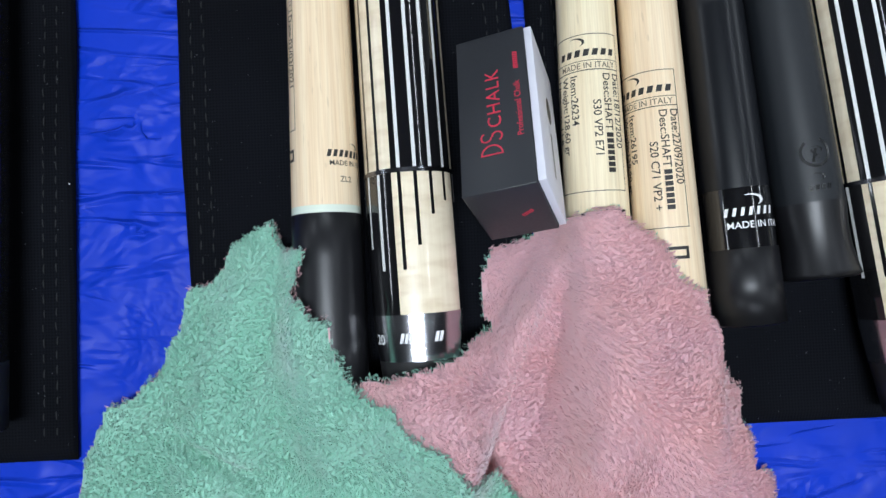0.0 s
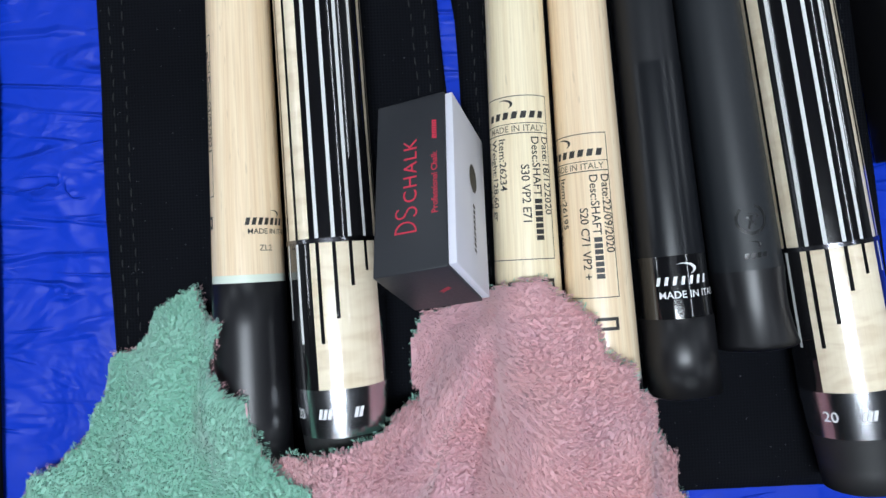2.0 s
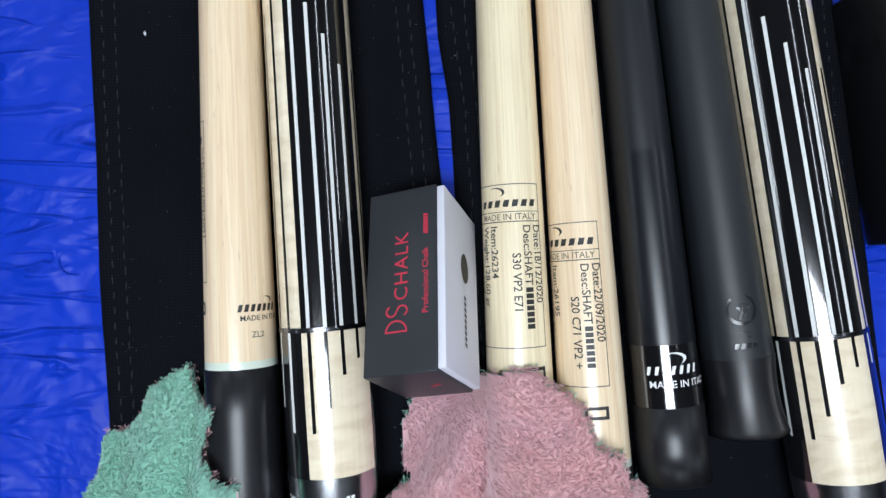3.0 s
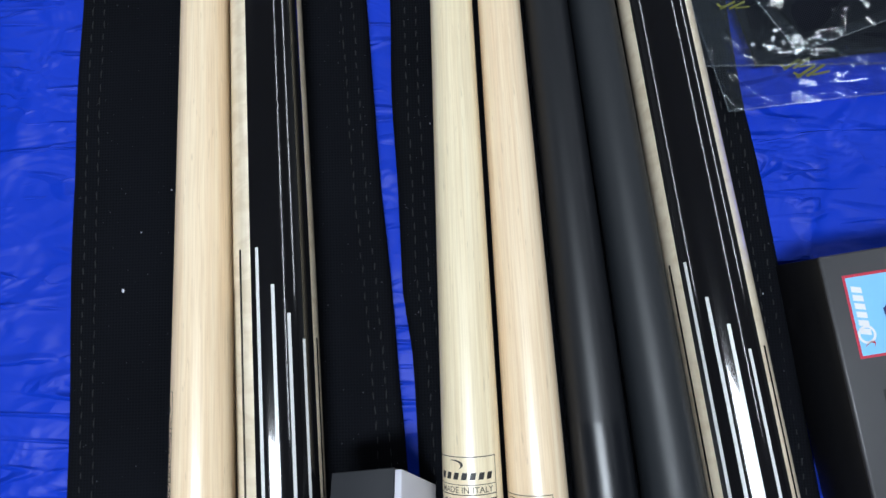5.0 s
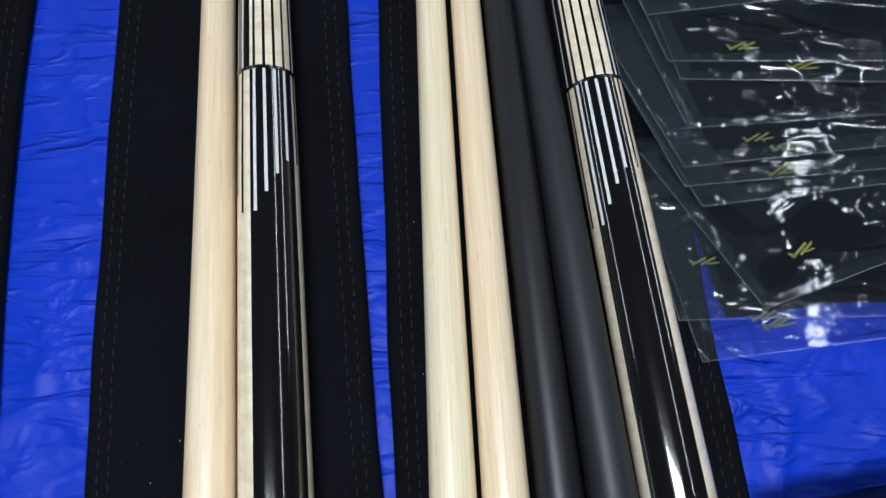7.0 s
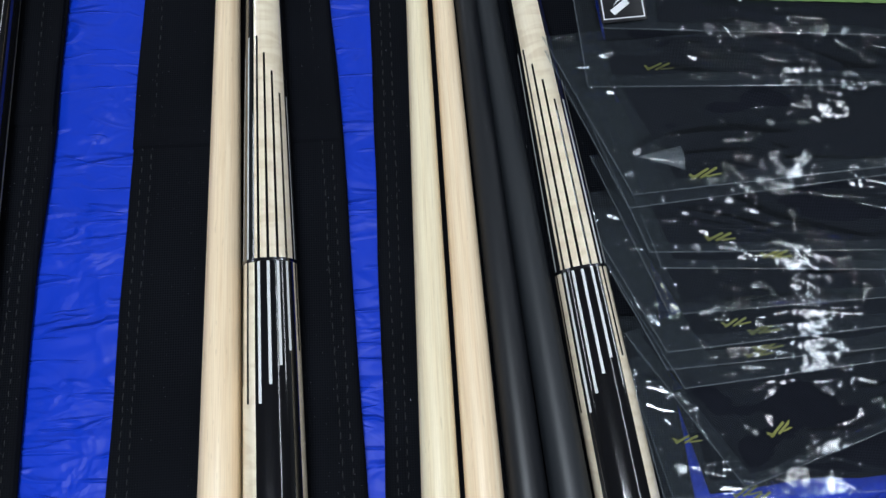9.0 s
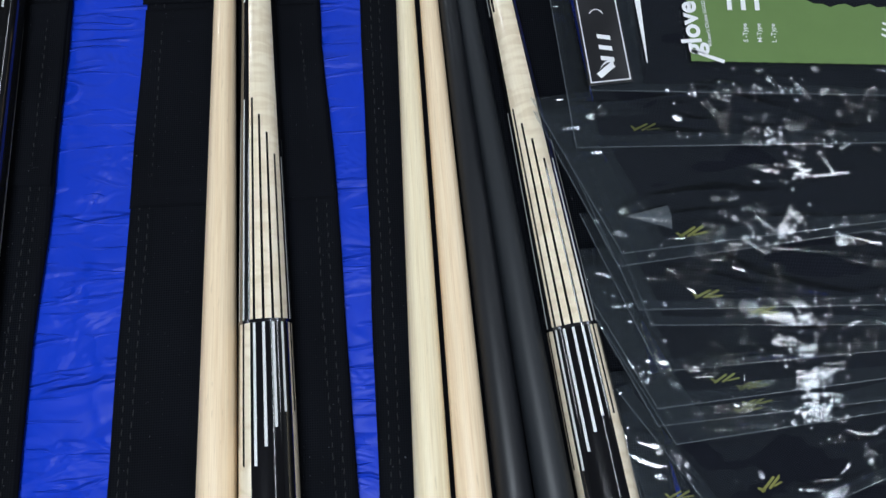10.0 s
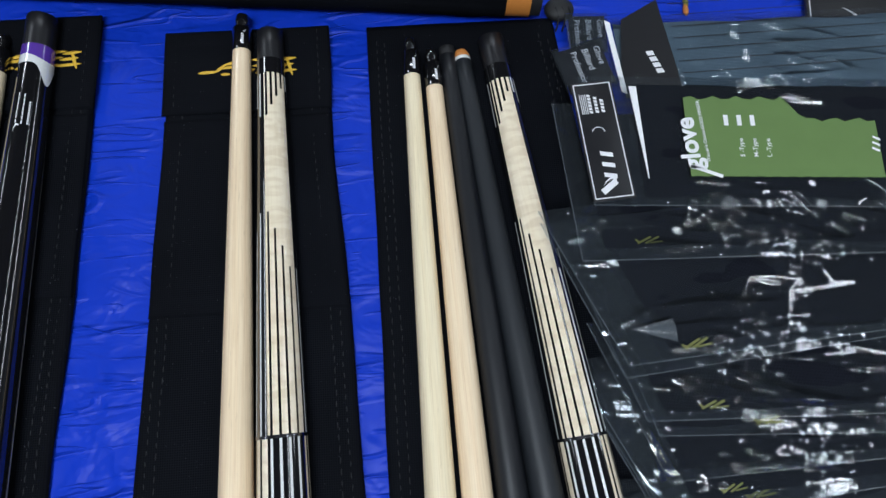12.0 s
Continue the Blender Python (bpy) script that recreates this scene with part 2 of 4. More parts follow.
# ---- outlines of the cue cases on the table: left x, right x as the case runs from y0 to y1 ----
CASES = {
    "a": dict(y0=-0.110, y1=0.722, left=((-0.110, -0.285), (0.722, -0.287)), right=((-0.110, -0.166), (0.03, -0.164), (0.095, -0.162), (0.3, -0.1655), (0.4, -0.164), (0.5, -0.158), (0.6, -0.1565), (0.722, -0.154))),
    "b": dict(y0=-0.110, y1=0.703, left=((-0.110, -0.108), (0.03, -0.112), (0.12, -0.1138), (0.25, -0.1142), (0.38, -0.111), (0.5, -0.1065), (0.63, -0.103), (0.703, -0.103)), right=((-0.110, 0.060), (0.083, 0.0510), (0.132, 0.0480), (0.2, 0.0425), (0.28, 0.0385), (0.38, 0.0330), (0.49, 0.0285), (0.6, 0.0195), (0.703, 0.017))),
    "c": dict(y0=-0.1075, y1=0.704, left=((-0.1075, 0.0640), (0.12, 0.0555), (0.15, 0.0520), (0.25, 0.0497), (0.45, 0.0485), (0.70, 0.0470)), right=((-0.1075, 0.262), (0.155, 0.2420), (0.2, 0.2375), (0.24, 0.2320), (0.45, 0.2140), (0.64, 0.196), (0.704, 0.1900))),
}


def case_x(c, y):
    out = []
    for side in ("left", "right"):
        ys, xs = zip(*c[side])
        out.append(float(np.interp(y, ys, xs)))
    return out[0], out[1]


def under_case(x, y):
    """How far inside a case's outline a place lies, in metres (minus: outside)."""
    best = -1.0
    for c in CASES.values():
        l, r = case_x(c, y)
        best = max(best, min(x - l, r - x, y - c["y0"], c["y1"] - y))
    return best


# ---- table with its blue satin sheet ----
def spaced(lo, a, b, hi, step, wide):
    return list(np.arange(lo, a, wide)) + list(np.arange(a, b, step)) + list(np.arange(b, hi + wide * 0.5, wide))


def blue_sheet():
    xs = spaced(-1.1, -0.34, 0.50, 1.3, 0.0035, 0.04)
    ys = spaced(-0.62, -0.22, 0.80, 1.02, 0.0035, 0.04)
    verts = []
    for y in ys:
        for x in xs:
            free = max(0.0, min(1.0, (0.004 - under_case(x, y)) / 0.02))
            calm = 0.22 + 0.78 * max(0.0, min(1.0, (0.46 - y) / 0.12))
            soft = 0.0034 * fbm(x * 10, y * 10, 3.1, 2)
            wx, wy = x + 0.004 * noise.noise(Vector((x * 14, y * 14, 1.0))), y + 0.004 * noise.noise(Vector((x * 14, y * 14, 6.0)))
            sharp = 0.0
            for sc, amp, wd, zz in ((13.0, 0.0050, 0.055, 9.0), (27.0, 0.0030, 0.06, 17.0), (60.0, 0.0013, 0.09, 27.0)):
                d = noise.voronoi(Vector((wx * sc, wy * sc * 1.15, zz)))[0]
                gate = max(0.0, 0.35 + 1.3 * noise.noise(Vector((x * sc * 0.45, y * sc * 0.45, zz + 2))))
                e = (d[1] - d[0]) / wd
                sharp += amp * gate * math.exp(-e * e)
            z = -0.0026 + free * (soft + sharp * calm)
            # a fold pressed across the sheet now and then
            for fy, sl in ((0.585, 0.02), (0.47, -0.05), (0.335, 0.03), (0.435, 0.12), (0.545, -0.01), (0.40, 0.2), (0.50, 0.01)):
                d = (y - fy - sl * x) / 0.0022
                z += free * 0.0011 * math.exp(-d * d) * (0.4 + abs(noise.noise(Vector((x * 18, fy * 50, 0.0)))) * 2)
            verts.append((x, y, z))
    me = mesh_from("cloth", verts, grid_faces(len(xs), len(ys)))
    t = thing("display_table", pose(0, 0, 0), "display table covered with a creased royal blue satin sheet", "table", kind="structure")
    part("cloth", me, M_BLUE, t, "creased royal blue satin cloth")
    part("tabletop", box_bm(2.36, 1.6, 0.03, 0.003, Matrix.Translation((0.1, 0.2, -0.022))), M_WALL, t)
    for lx in (-0.98, 1.18):
        for ly in (-0.52, 0.92):
            part("leg", box_bm(0.05, 0.05, 0.715, 0.004, Matrix.Translation((lx, ly, -0.393))), M_STEEL_DARK, t)


blue_sheet()


# ---- cue cases of black cloth ----
def slab(name, c, y0, y1, z, thick, mat, parent, seed, inset=0.0, wave=0.0006, nx=60, ny=140):
    """A soft flat cloth piece between the two long edges of case c, rounded off at its rim."""
    verts = []
    us, vs = np.linspace(0, 1, nx), np.linspace(0, 1, ny)
    for v in vs:
        y = y0 + (y1 - y0) * v
        l, r = case_x(c, y)
        l, r = l + inset, r - inset
        for u in us:
            x = l + (r - l) * u
            rim = min(x - l, r - x, y - y0, y1 - y)
            k = min(1.0, rim / 0.0035)
            h = thick * (0.25 + 0.75 * math.sqrt(max(0.0, k * (2 - k))))
            edge = 0.0012 * noise.noise(Vector((seed, y * 14, 2 + round(u)))) * abs(2 * u - 1) ** 8
            seam = -0.0006 * math.exp(-((rim - 0.0135) / 0.0016) ** 2)
            verts.append((x + edge, y, z + h + seam + wave * fbm(x * 11, y * 11, seed, 2)))
    n = len(verts)
    faces = grid_faces(nx, ny)
    border = list(range(nx)) + [j * nx + nx - 1 for j in range(1, ny)] + [(ny - 1) * nx + i for i in range(nx - 2, -1, -1)] + [j * nx for j in range(ny - 2, 0, -1)]
    for b in border:
        verts.append((verts[b][0], verts[b][1], z))
    m = len(border)
    for i in range(m):
        j = (i + 1) % m
        faces.append((border[j], border[i], n + i, n + j))
    return part(name, mesh_from(name, verts, faces), mat, parent)


def stitches(c, parent, lines, z, y0, y1, seed):
    """Rows of short stitches that follow the long edges; lines: distance from the left edge (+) or the right one (-)."""
    rnd = random.Random(seed)
    verts, faces = [], []
    for off in lines:
        y = y0
        while y < y1:
            l, r = case_x(c, y)
            x = (l + off if off > 0 else r + off) + rnd.uniform(-0.0003, 0.0003)
            ln, w, sk = 0.0042 + rnd.uniform(-0.0006, 0.0006), 0.00032, rnd.uniform(-0.0004, 0.0004)
            k = len(verts)
            for dy, ww, zz in ((0, 0.3, 0), (ln * 0.25, 1, 0.0003), (ln * 0.75, 1, 0.0003), (ln, 0.3, 0)):
                for sx, sz in ((-1, 0), (0, 1), (1, 0)):
                    verts.append((x + sk * dy / ln + sx * w * ww, y + dy, z + zz + sz * 0.0003 * ww))
            for a in range(3):
                for b in range(2):
                    faces.append((k + 3 * a + b, k + 3 * a + b + 1, k + 3 * a + b + 4, k + 3 * a + b + 3))
            y += ln + 0.0028
    ob = part("stitching", mesh_from("stitching", verts, faces), M_THREAD, parent, "rows of dark grey stitches")
    tagged(ob, kind="stuff")


def cue_case(key, fold, band, embroidered):
    c = CASES[key]
    t = thing("cue_case", pose(0, 0, 0), "flat black cloth cue case with stitched edges" + (" and a gold-embroidered flap" if embroidered else ""), "case", "cue cases on the table")
    slab("body", c, c["y0"], c["y1"] - 0.002, 0.0, 0.004, M_CASE, t, 3.0 + 9 * "abc".index(key))
    stitches(c, t, (0.0075, 0.0135, -0.0075, -0.0135), 0.0039, c["y0"] + 0.012, c["y1"] - 0.02, 5)
    if fold:
        slab("flap", c, fold, c["y1"], 0.0042, 0.0020, M_CASE, t, 11.0, -0.0012, ny=40)
        stitches(c, t, (0.0075, -0.0075), 0.0061, fold + 0.006, c["y1"] - 0.006, 6)
    if band:
        slab("pocket_band", c, band, fold - 0.004, 0.0036, 0.0017, M_CASE, t, 15.0, 0.0006, ny=60)
        stitches(c, t, (0.0075, 0.0135, -0.0075, -0.0135), 0.0045, band + 0.006, fold - 0.008, 7)
    return t


CASE_A = cue_case("a", 0.644, 0.503, True)
CASE_B = cue_case("b", 0.634, 0.485, True)
CASE_C = cue_case("c", 0.0, 0.0, False)


def emblem(parent, x, y, z, s):
    """A stitched running-animal emblem with two rows of script, as plain raised strokes."""
    strokes = [((0.0, 0.0), (0.012, 0.0005)), ((0.012, 0.0005), (0.019, 0.006)), ((0.019, 0.006), (0.030, 0.009)), ((0.017, 0.003), (0.034, 0.005)), ((0.024, 0.007), (0.036, 0.010)),
               ((0.016, -0.002), (0.022, -0.002)), ((0.024, -0.003), (0.031, -0.001)), ((0.033, -0.002), (0.040, 0.001)), ((0.058, 0.008), (0.070, 0.009)), ((0.056, 0.003), (0.068, 0.004)), ((0.054, -0.002), (0.070, -0.001)), ((0.064, 0.009), (0.068, -0.004)),
               ((0.040, 0.004), (0.056, 0.005)), ((0.038, 0.009), (0.058, 0.010)), ((0.042, -0.002), (0.054, -0.001))]
    bm = bmesh.new()
    for (x0, y0), (x1, y1) in strokes:
        d = Vector((x1 - x0, y1 - y0, 0)) * s
        m = Matrix.Translation((x + (x0 + x1) / 2 * s, y + (y0 + y1) / 2 * s, z)) @ Matrix.Rotation(math.atan2(d.y, d.x), 4, "Z") @ Matrix.Diagonal((d.length * 0.62, 0.0013, 0.0007, 1))
        bmesh.ops.create_uvsphere(bm, u_segments=12, v_segments=6, radius=1.0, matrix=m)
    part("embroidery", bm, M_GOLD, parent, "gold thread embroidery")


emblem(CASE_B, -0.077, 0.6665, 0.0066, 1.0)
emblem(CASE_A, -0.236, 0.681, 0.0066, 1.0)


# ---- lettering ----
def glyphs(body, size, spacing=1.0, bold=0.010):
    """Flat letters of the built-in font, as places and faces, from the left foot of the line."""
    cu = bpy.data.curves.new("letters", "FONT")
    cu.body, cu.size, cu.space_character, cu.resolution_u = body, size, spacing, 3
    cu.offset = size * bold
    ob = new("letters", cu)
    dg = bpy.context.evaluated_depsgraph_get()
    ev = ob.evaluated_get(dg)
    me = ev.to_mesh()
    verts = [tuple(v.co) for v in me.vertices]
    faces = [tuple(p.vertices) for p in me.polygons]
    ev.to_mesh_clear()
    bpy.data.objects.remove(ob)
    bpy.data.curves.remove(cu)
    return verts, faces


def bar(u0, v0, u1, v1, n=6):
    us = np.linspace(u0, u1, n)
    return [(u, v, 0) for v in (v0, v1) for u in us], grid_faces(n, 2)


def frame_lines(u0, v0, u1, v1, w):
    return joined(bar(u0, v0, u1, v0 + w, 14), bar(u0, v1 - w, u1, v1, 14), bar(u0, v0 + w, u0 + w, v1 - w), bar(u1 - w, v0 + w, u1, v1 - w))


def joined(*pieces):
    verts, faces = [], []
    for v, f in pieces:
        k = len(verts)
        verts += list(v)
        faces += [tuple(i + k for i in q) for q in f]
    return verts, faces


def moved(piece, du, dv, scale=1.0, turn=0.0):
    c, s = math.cos(turn), math.sin(turn)
    return [((c * u - s * v) * scale + du, (s * u + c * v) * scale + dv, 0) for u, v, *_ in piece[0]], piece[1]


def swoosh(size):
    """A plain crescent stroke."""
    out, n = [], 14
    for i in range(n):
        a = -0.5 + 3.0 * i / (n - 1)
        w = 0.16 * math.sin(math.pi * i / (n - 1)) + 0.01
        for r in (1 - w, 1 + w):
            out.append((r * math.sin(a) * size, r * math.cos(a) * size * 0.5, 0))
    return out, [(2 * i, 2 * i + 1, 2 * i + 3, 2 * i + 2) for i in range(n - 1)]


def word_bars(n, w, h, gap=0.25, slant=0.25):
    """A word that stays unlettered: n leaning blocks."""
    step, out = w / n, []
    for i in range(n):
        v, f = bar(i * step, 0, i * step + step * (1 - gap), h, 2)
        out.append(([(u + slant * q, q, 0) for u, q, _ in v], f))
    return joined(*out)


def flat_print(name, piece, mat, parent, m, label=""):
    me = mesh_from(name, [m @ Vector((u, v, 0)) for u, v, *_ in piece[0]], piece[1], False)
    return part(name, me, mat, parent, label, smooth=False)


# ---- cues: every one lies along its own y, with s metres from the line y = 0 ----
class Cue:
    def __init__(self, name, x0, slope, profile, label, group, lift=0.0046):
        self.s, self.r = [p[0] for p in profile], [p[1] for p in profile]
        ra, rb = self.rad(self.s[0]), self.rad(self.s[-1])
        rise = (rb - ra) / (self.s[-1] - self.s[0])
        z0 = lift + ra - rise * self.s[0]
        m = pose(x0, 0, z0, math.degrees(math.atan(rise)), 0, -math.degrees(math.atan(slope)))
        self.t = thing(name, m, label, "cue", group)

    def rad(self, s):
        return float(np.interp(s, self.s, self.r))

    def at(self, s, a, lift=0.0):
        r = self.rad(s) + lift
        return (r * math.sin(a), s, r * math.cos(a))

    def tube(self, name, s0, s1, mat, label="", lift=0.0, cap0=False, cap1=False, seg=56, step=0.02, parent=None, shape=None):
        """A turned length of the cue; shape: extra radius by the share of the length."""
        n = max(2, int((s1 - s0) / step) + 2, 14 if shape else 0)
        ss = list(np.linspace(s0, s1, n))
        rings = [(s, lift + (shape((s - s0) / (s1 - s0)) if shape else 0)) for s in ss]
        verts = [self.at(s, 2 * math.pi * i / seg, l) for s, l in rings for i in range(seg)]
        faces = grid_faces(seg, n, True)
        for want, s, l, rev, k in ((cap0, s0, rings[0][1], 1, 0), (cap1, s1, rings[-1][1], 0, (n - 1) * seg)):
            if want:
                b = len(verts)
                inner = self.rad(s) + l
                verts += [((inner - 0.0012) * math.sin(2 * math.pi * i / seg), s + (0.0007 if not rev else -0.0007), (inner - 0.0012) * math.cos(2 * math.pi * i / seg)) for i in range(seg)]
                verts.append((0, s + (0.0007 if not rev else -0.0007), 0))
                for i in range(seg):
                    j = (i + 1) % seg
                    faces.append((k + i, k + j, b + j, b + i))
                    faces.append((b + i, b + j, b + seg))
        me = mesh_from(name, verts, faces)
        return part(name, me, mat, parent or self.t, label)

    def patch(self, name, s0, s1, a0, a1, mat, lift, label="", round_end=0):
        n, m = max(2, int((s1 - s0) / 0.02) + 2), max(3, int(math.degrees(a1 - a0) / 6) + 2)
        verts = [self.at(s, a, lift) for s in np.linspace(s0, s1, n) for a in np.linspace(a0, a1, m)]
        return part(name, mesh_from(name, verts, grid_faces(m, n)), mat, self.t, label)

    def printed(self, name, piece, mat, s, a, down=False, label="", lift=0.00012):
        """Print laid round the wood. down: the line runs towards the butt, its letters' tops to the right."""
        verts = []
        for u, v, *_ in piece[0]:
            r = self.rad(s)
            verts.append(self.at(s - u, a + v / r, lift) if down else self.at(s + v, a + u / r, lift))
        return part(name, mesh_from(name, verts, piece[1], False), mat, self.t, label, smooth=False)


def deg(a):
    return math.radians(a)


# plain and inlaid butts
BUTT = [(-0.090, 0.0165), (-0.0668, 0.0184), (-0.064, 0.0190), (-0.046, 0.0199), (-0.015, 0.0200), (0.07, 0.0194), (0.18, 0.0188), (0.25, 0.0179), (0.35, 0.0166), (0.40, 0.0156), (0.485, 0.0137), (0.58, 0.0113), (0.63, 0.0102), (0.672, 0.0096), (0.705, 0.0095)]


def inlaid_butt(x0, slope, shift, turn, label):
    """Cue butt of curly maple and black lacquer quarters, with stepped contrasting lines either side of the rings."""
    prof = [(s + shift, r) for s, r in BUTT]
    q = Cue("cue_butt", x0, slope, prof, label, "inlaid cue butts")
    f = lambda s: s + shift
    q.tube("bumper", f(-0.090), f(-0.066), M_RUBBER, "black rubber bumper", cap0=True)
    q.tube("end_ring", f(-0.066), f(-0.046), M_CHROME, "polished chrome ring", lift=0.0002)
    sections = [(-0.046, 0.0145, 1), (0.0165, 0.403, 0), (0.405, 0.654, 1)]
    names = ("sleeve", "handle", "forearm")
    for nm, (a, b, odd) in zip(names, sections):
        q.tube(nm, f(a), f(b), M_CURLY, "curly maple under clear lacquer")
        for k in (0, 2):
            start = turn + deg(90 * (k + odd))
            wide = 90
            q.patch("black_panel", f(a), f(b), start, start + deg(wide), M_BLACK_GLOSS, 0.00008)
    for s, w in ((0.0145, 0.002), (0.403, 0.002)):
        q.tube("ring", f(s), f(s + w), M_STEEL_DARK, "thin dark steel ring", lift=0.0004)

    def lines(s_ring, toward, lengths, odd):
        for p in range(4):
            start = turn + deg(90 * p)
            dark = (p % 2) == odd
            for k, ln in enumerate(lengths if dark == (odd == 0) else lengths):
                order = ln if (p % 2 == 0) else lengths[3 - k]
                a = start + deg((10, 30, 50, 71)[k])
                r = q.rad(f(s_ring))
                w = 0.00078 / r
                s0, s1 = (f(s_ring), f(s_ring + order)) if toward > 0 else (f(s_ring - order), f(s_ring))
                mat = M_INLAY_WHITE if dark else M_BLACK_GLOSS
                q.patch("inlay_line", s0, s1, a - w, a + w, mat, 0.00018)

    lines(0.0145, -1, (0.0415, 0.0315, 0.0185, 0.0125), 1)
    lines(0.0165, 1, (0.1535, 0.1365, 0.1235, 0.1115), 0)
    lines(0.403, -1, (0.080, 0.070, 0.060, 0.052), 0)
    lines(0.405, 1, (0.143, 0.131, 0.119, 0.105), 1)
    lines(0.654, -1, (0.034, 0.026, 0.019, 0.012), 1)
    q.tube("collar", f(0.654), f(0.6665), M_BLACK_GLOSS, "glossy black collar", lift=0.0002)
    q.tube("joint_protector", f(0.6665), f(0.692), M_BLACK_SATIN, "matt black joint protector", lift=-0.0001, cap1=True)
    # print on the chrome ring
    q.printed("lettering", moved(glyphs("20", 0.0062), 0, 0), M_WHITE_INK, f(-0.0585), deg(-66), lift=0.0004)
    q.printed("lettering", word_bars(3, 0.006, 0.0042), M_WHITE_INK, f(-0.058), deg(-24), lift=0.0004)
    q.printed("lettering", word_bars(2, 0.004, 0.0042), M_WHITE_INK, f(-0.058), deg(20), lift=0.0004)
    return q


BUTT_B = inlaid_butt(-0.0022, -0.0306, 0.0, deg(-20), "maple and black lacquer cue butt with stepped inlay lines")
BUTT_C = inlaid_butt(0.2152, -0.1120, -0.0105, deg(-60), "maple and black cue butt with inlay lines beside gloves")


def tip_guard(q, s, big=False):
    """Black glossy tip protector with a waist and a small knob at the end."""
    q.tube("tip_protector", s, s + 0.019, M_BLACK_GLOSS, "glossy black tip protector", lift=0.0006, cap1=True)
    r = q.rad(s)
    part_end = q.tube("tip_knob", s + 0.019, s + 0.031, M_BLACK_GLOSS, "", lift=-0.0025, cap1=True, shape=lambda t: 0.0015 * math.sin(math.pi * t) - 0.0012 * (1 - t))
    q.printed("lettering", joined(moved(swoosh(0.0016), 0.0, 0.002), moved(word_bars(5, 0.009, 0.0017), 0.003, 0.0, 1.0)), M_WHITE_INK, s + 0.015, deg(10), down=True, lift=0.0008)


def spec_label(q, s_top, a_right, height, width, rows, header_a):
    """The maker's data: a thin frame with a header strip and lines that run towards the butt."""
    ink = joined(frame_lines(0, 0, width, height, 0.00035), bar(0, height - 0.0165, width, height - 0.0161, 14), bar(0, height - 0.0122, width, height - 0.0119, 14))
    r = q.rad(s_top - height / 2)
    a_left = a_right - width / r
    q.printed("label_frame", ink, M_INK, s_top - height, a_left)
    wide = width * 0.80
    q.printed("lettering", joined(moved(swoosh(0.0042), wide * 0.42, 0.0048), moved(word_bars(7, wide, 0.0030, 0.38), width * 0.1, -0.0014)), M_INK, s_top - 0.0085, a_left)
    text = glyphs("MADE IN ITALY", 0.0038)
    span = max(v[0] for v in text[0])
    q.printed("lettering", moved(text, (width - span) / 2, 0), M_INK_BROWN, s_top - 0.0155, a_left)
    for k, row in enumerate(rows):
        pieces, u = [], 0.0
        for word in row:
            if isinstance(word, int):
                pieces.append(moved(word_bars(word, word * 0.0026, 0.0033, 0.22, 0.0), u, 0.0001))
                u += word * 0.0026 + 0.001
            elif isinstance(word, float):
                u += word
            else:
                g = glyphs(word, 0.0050)
                pieces.append(moved(g, u, 0))
                u += max(v[0] for v in g[0]) + 0.001
        q.printed("lettering", joined(*pieces), M_INK, s_top - 0.0178, a_right - (0.0050 + 0.0050 * k) / r, down=True)
    # heavy printed mark under the frame
    q.printed("printed_mark", frame_lines(0, 0, 0.0105, 0.0055, 0.0014), M_INK, s_top - height - 0.0138, a_right - 0.0125 / r)
    q.printed("printed_mark", word_bars(3, 0.009, 0.0045), M_INK, s_top - height - 0.0138, a_right - 0.024 / r)


def wooden_shaft(x0, slope, s_ring, s_tip, r0, r1, mat, label, protector=True):
    prof = [(s_ring - 0.078, r0 + 0.0002), (s_ring, r0), (s_ring + 0.3, r0 + (r1 - r0) * 0.45), (s_tip, r1), (s_tip + 0.04, r1)]
    q = Cue("cue_shaft", x0, slope, prof, label, "wooden cue shafts")
    q.tube("wood", s_ring + 0.0035, s_tip, mat)
    q.tube("ring", s_ring, s_ring + 0.0035, M_RING_WHITE, "white ferrule ring")
    q.tube("joint_protector", s_ring - 0.076, s_ring, M_BLACK_SATIN, "satin black joint protector", lift=0.0003, cap0=True, cap1=True)
    tip_guard(q, s_tip)
    return q


SHAFT_B = wooden_shaft(-0.0405, -0.0062, -0.001, 0.679, 0.0156, 0.0066, M_PEACH, "pale maple cue shaft beside an inlaid butt")
SHAFT_C1 = wooden_shaft(0.0828, -0.0047, -0.036, 0.6515, 0.0150, 0.0061, M_CREAM, "creamy maple cue shaft with printed data label")
SHAFT_C2 = wooden_shaft(0.1138, -0.0284, -0.050, 0.6415, 0.0152, 0.0062, M_PEACH, "peach-toned maple cue shaft with printed data label")
spec_label(SHAFT_C1, 0.0742, deg(52), 0.0705, 0.034, [["Date:18/12/2020"], ["Desc:SHAFT", 7], [0.012, "S30 VP2 E71"], [], ["Item:26234"], ["Weight:128,60 gr"], ["Note:mm 11.8"]], 0)
spec_label(SHAFT_C2, 0.0568, deg(25), 0.0705, 0.034, [["Date:22/09/2020"], ["Desc:SHAFT", 7], [0.014, "S20 C71 VP2 +"], [], ["Item:26195"], ["Weight:129,90 gr"]], 0)
spec_label(SHAFT_B, 0.107, deg(-40), 0.0705, 0.030, [["Date:03/03/2021"], ["Desc:SHAFT", 7]], 0)
SHAFT_B.printed("lettering", joined(moved(swoosh(0.003), 0.013, 0.0048), moved(word_bars(7, 0.019, 0.0031, 0.38), 0, 0)), M_INK, 0.0235, deg(13))
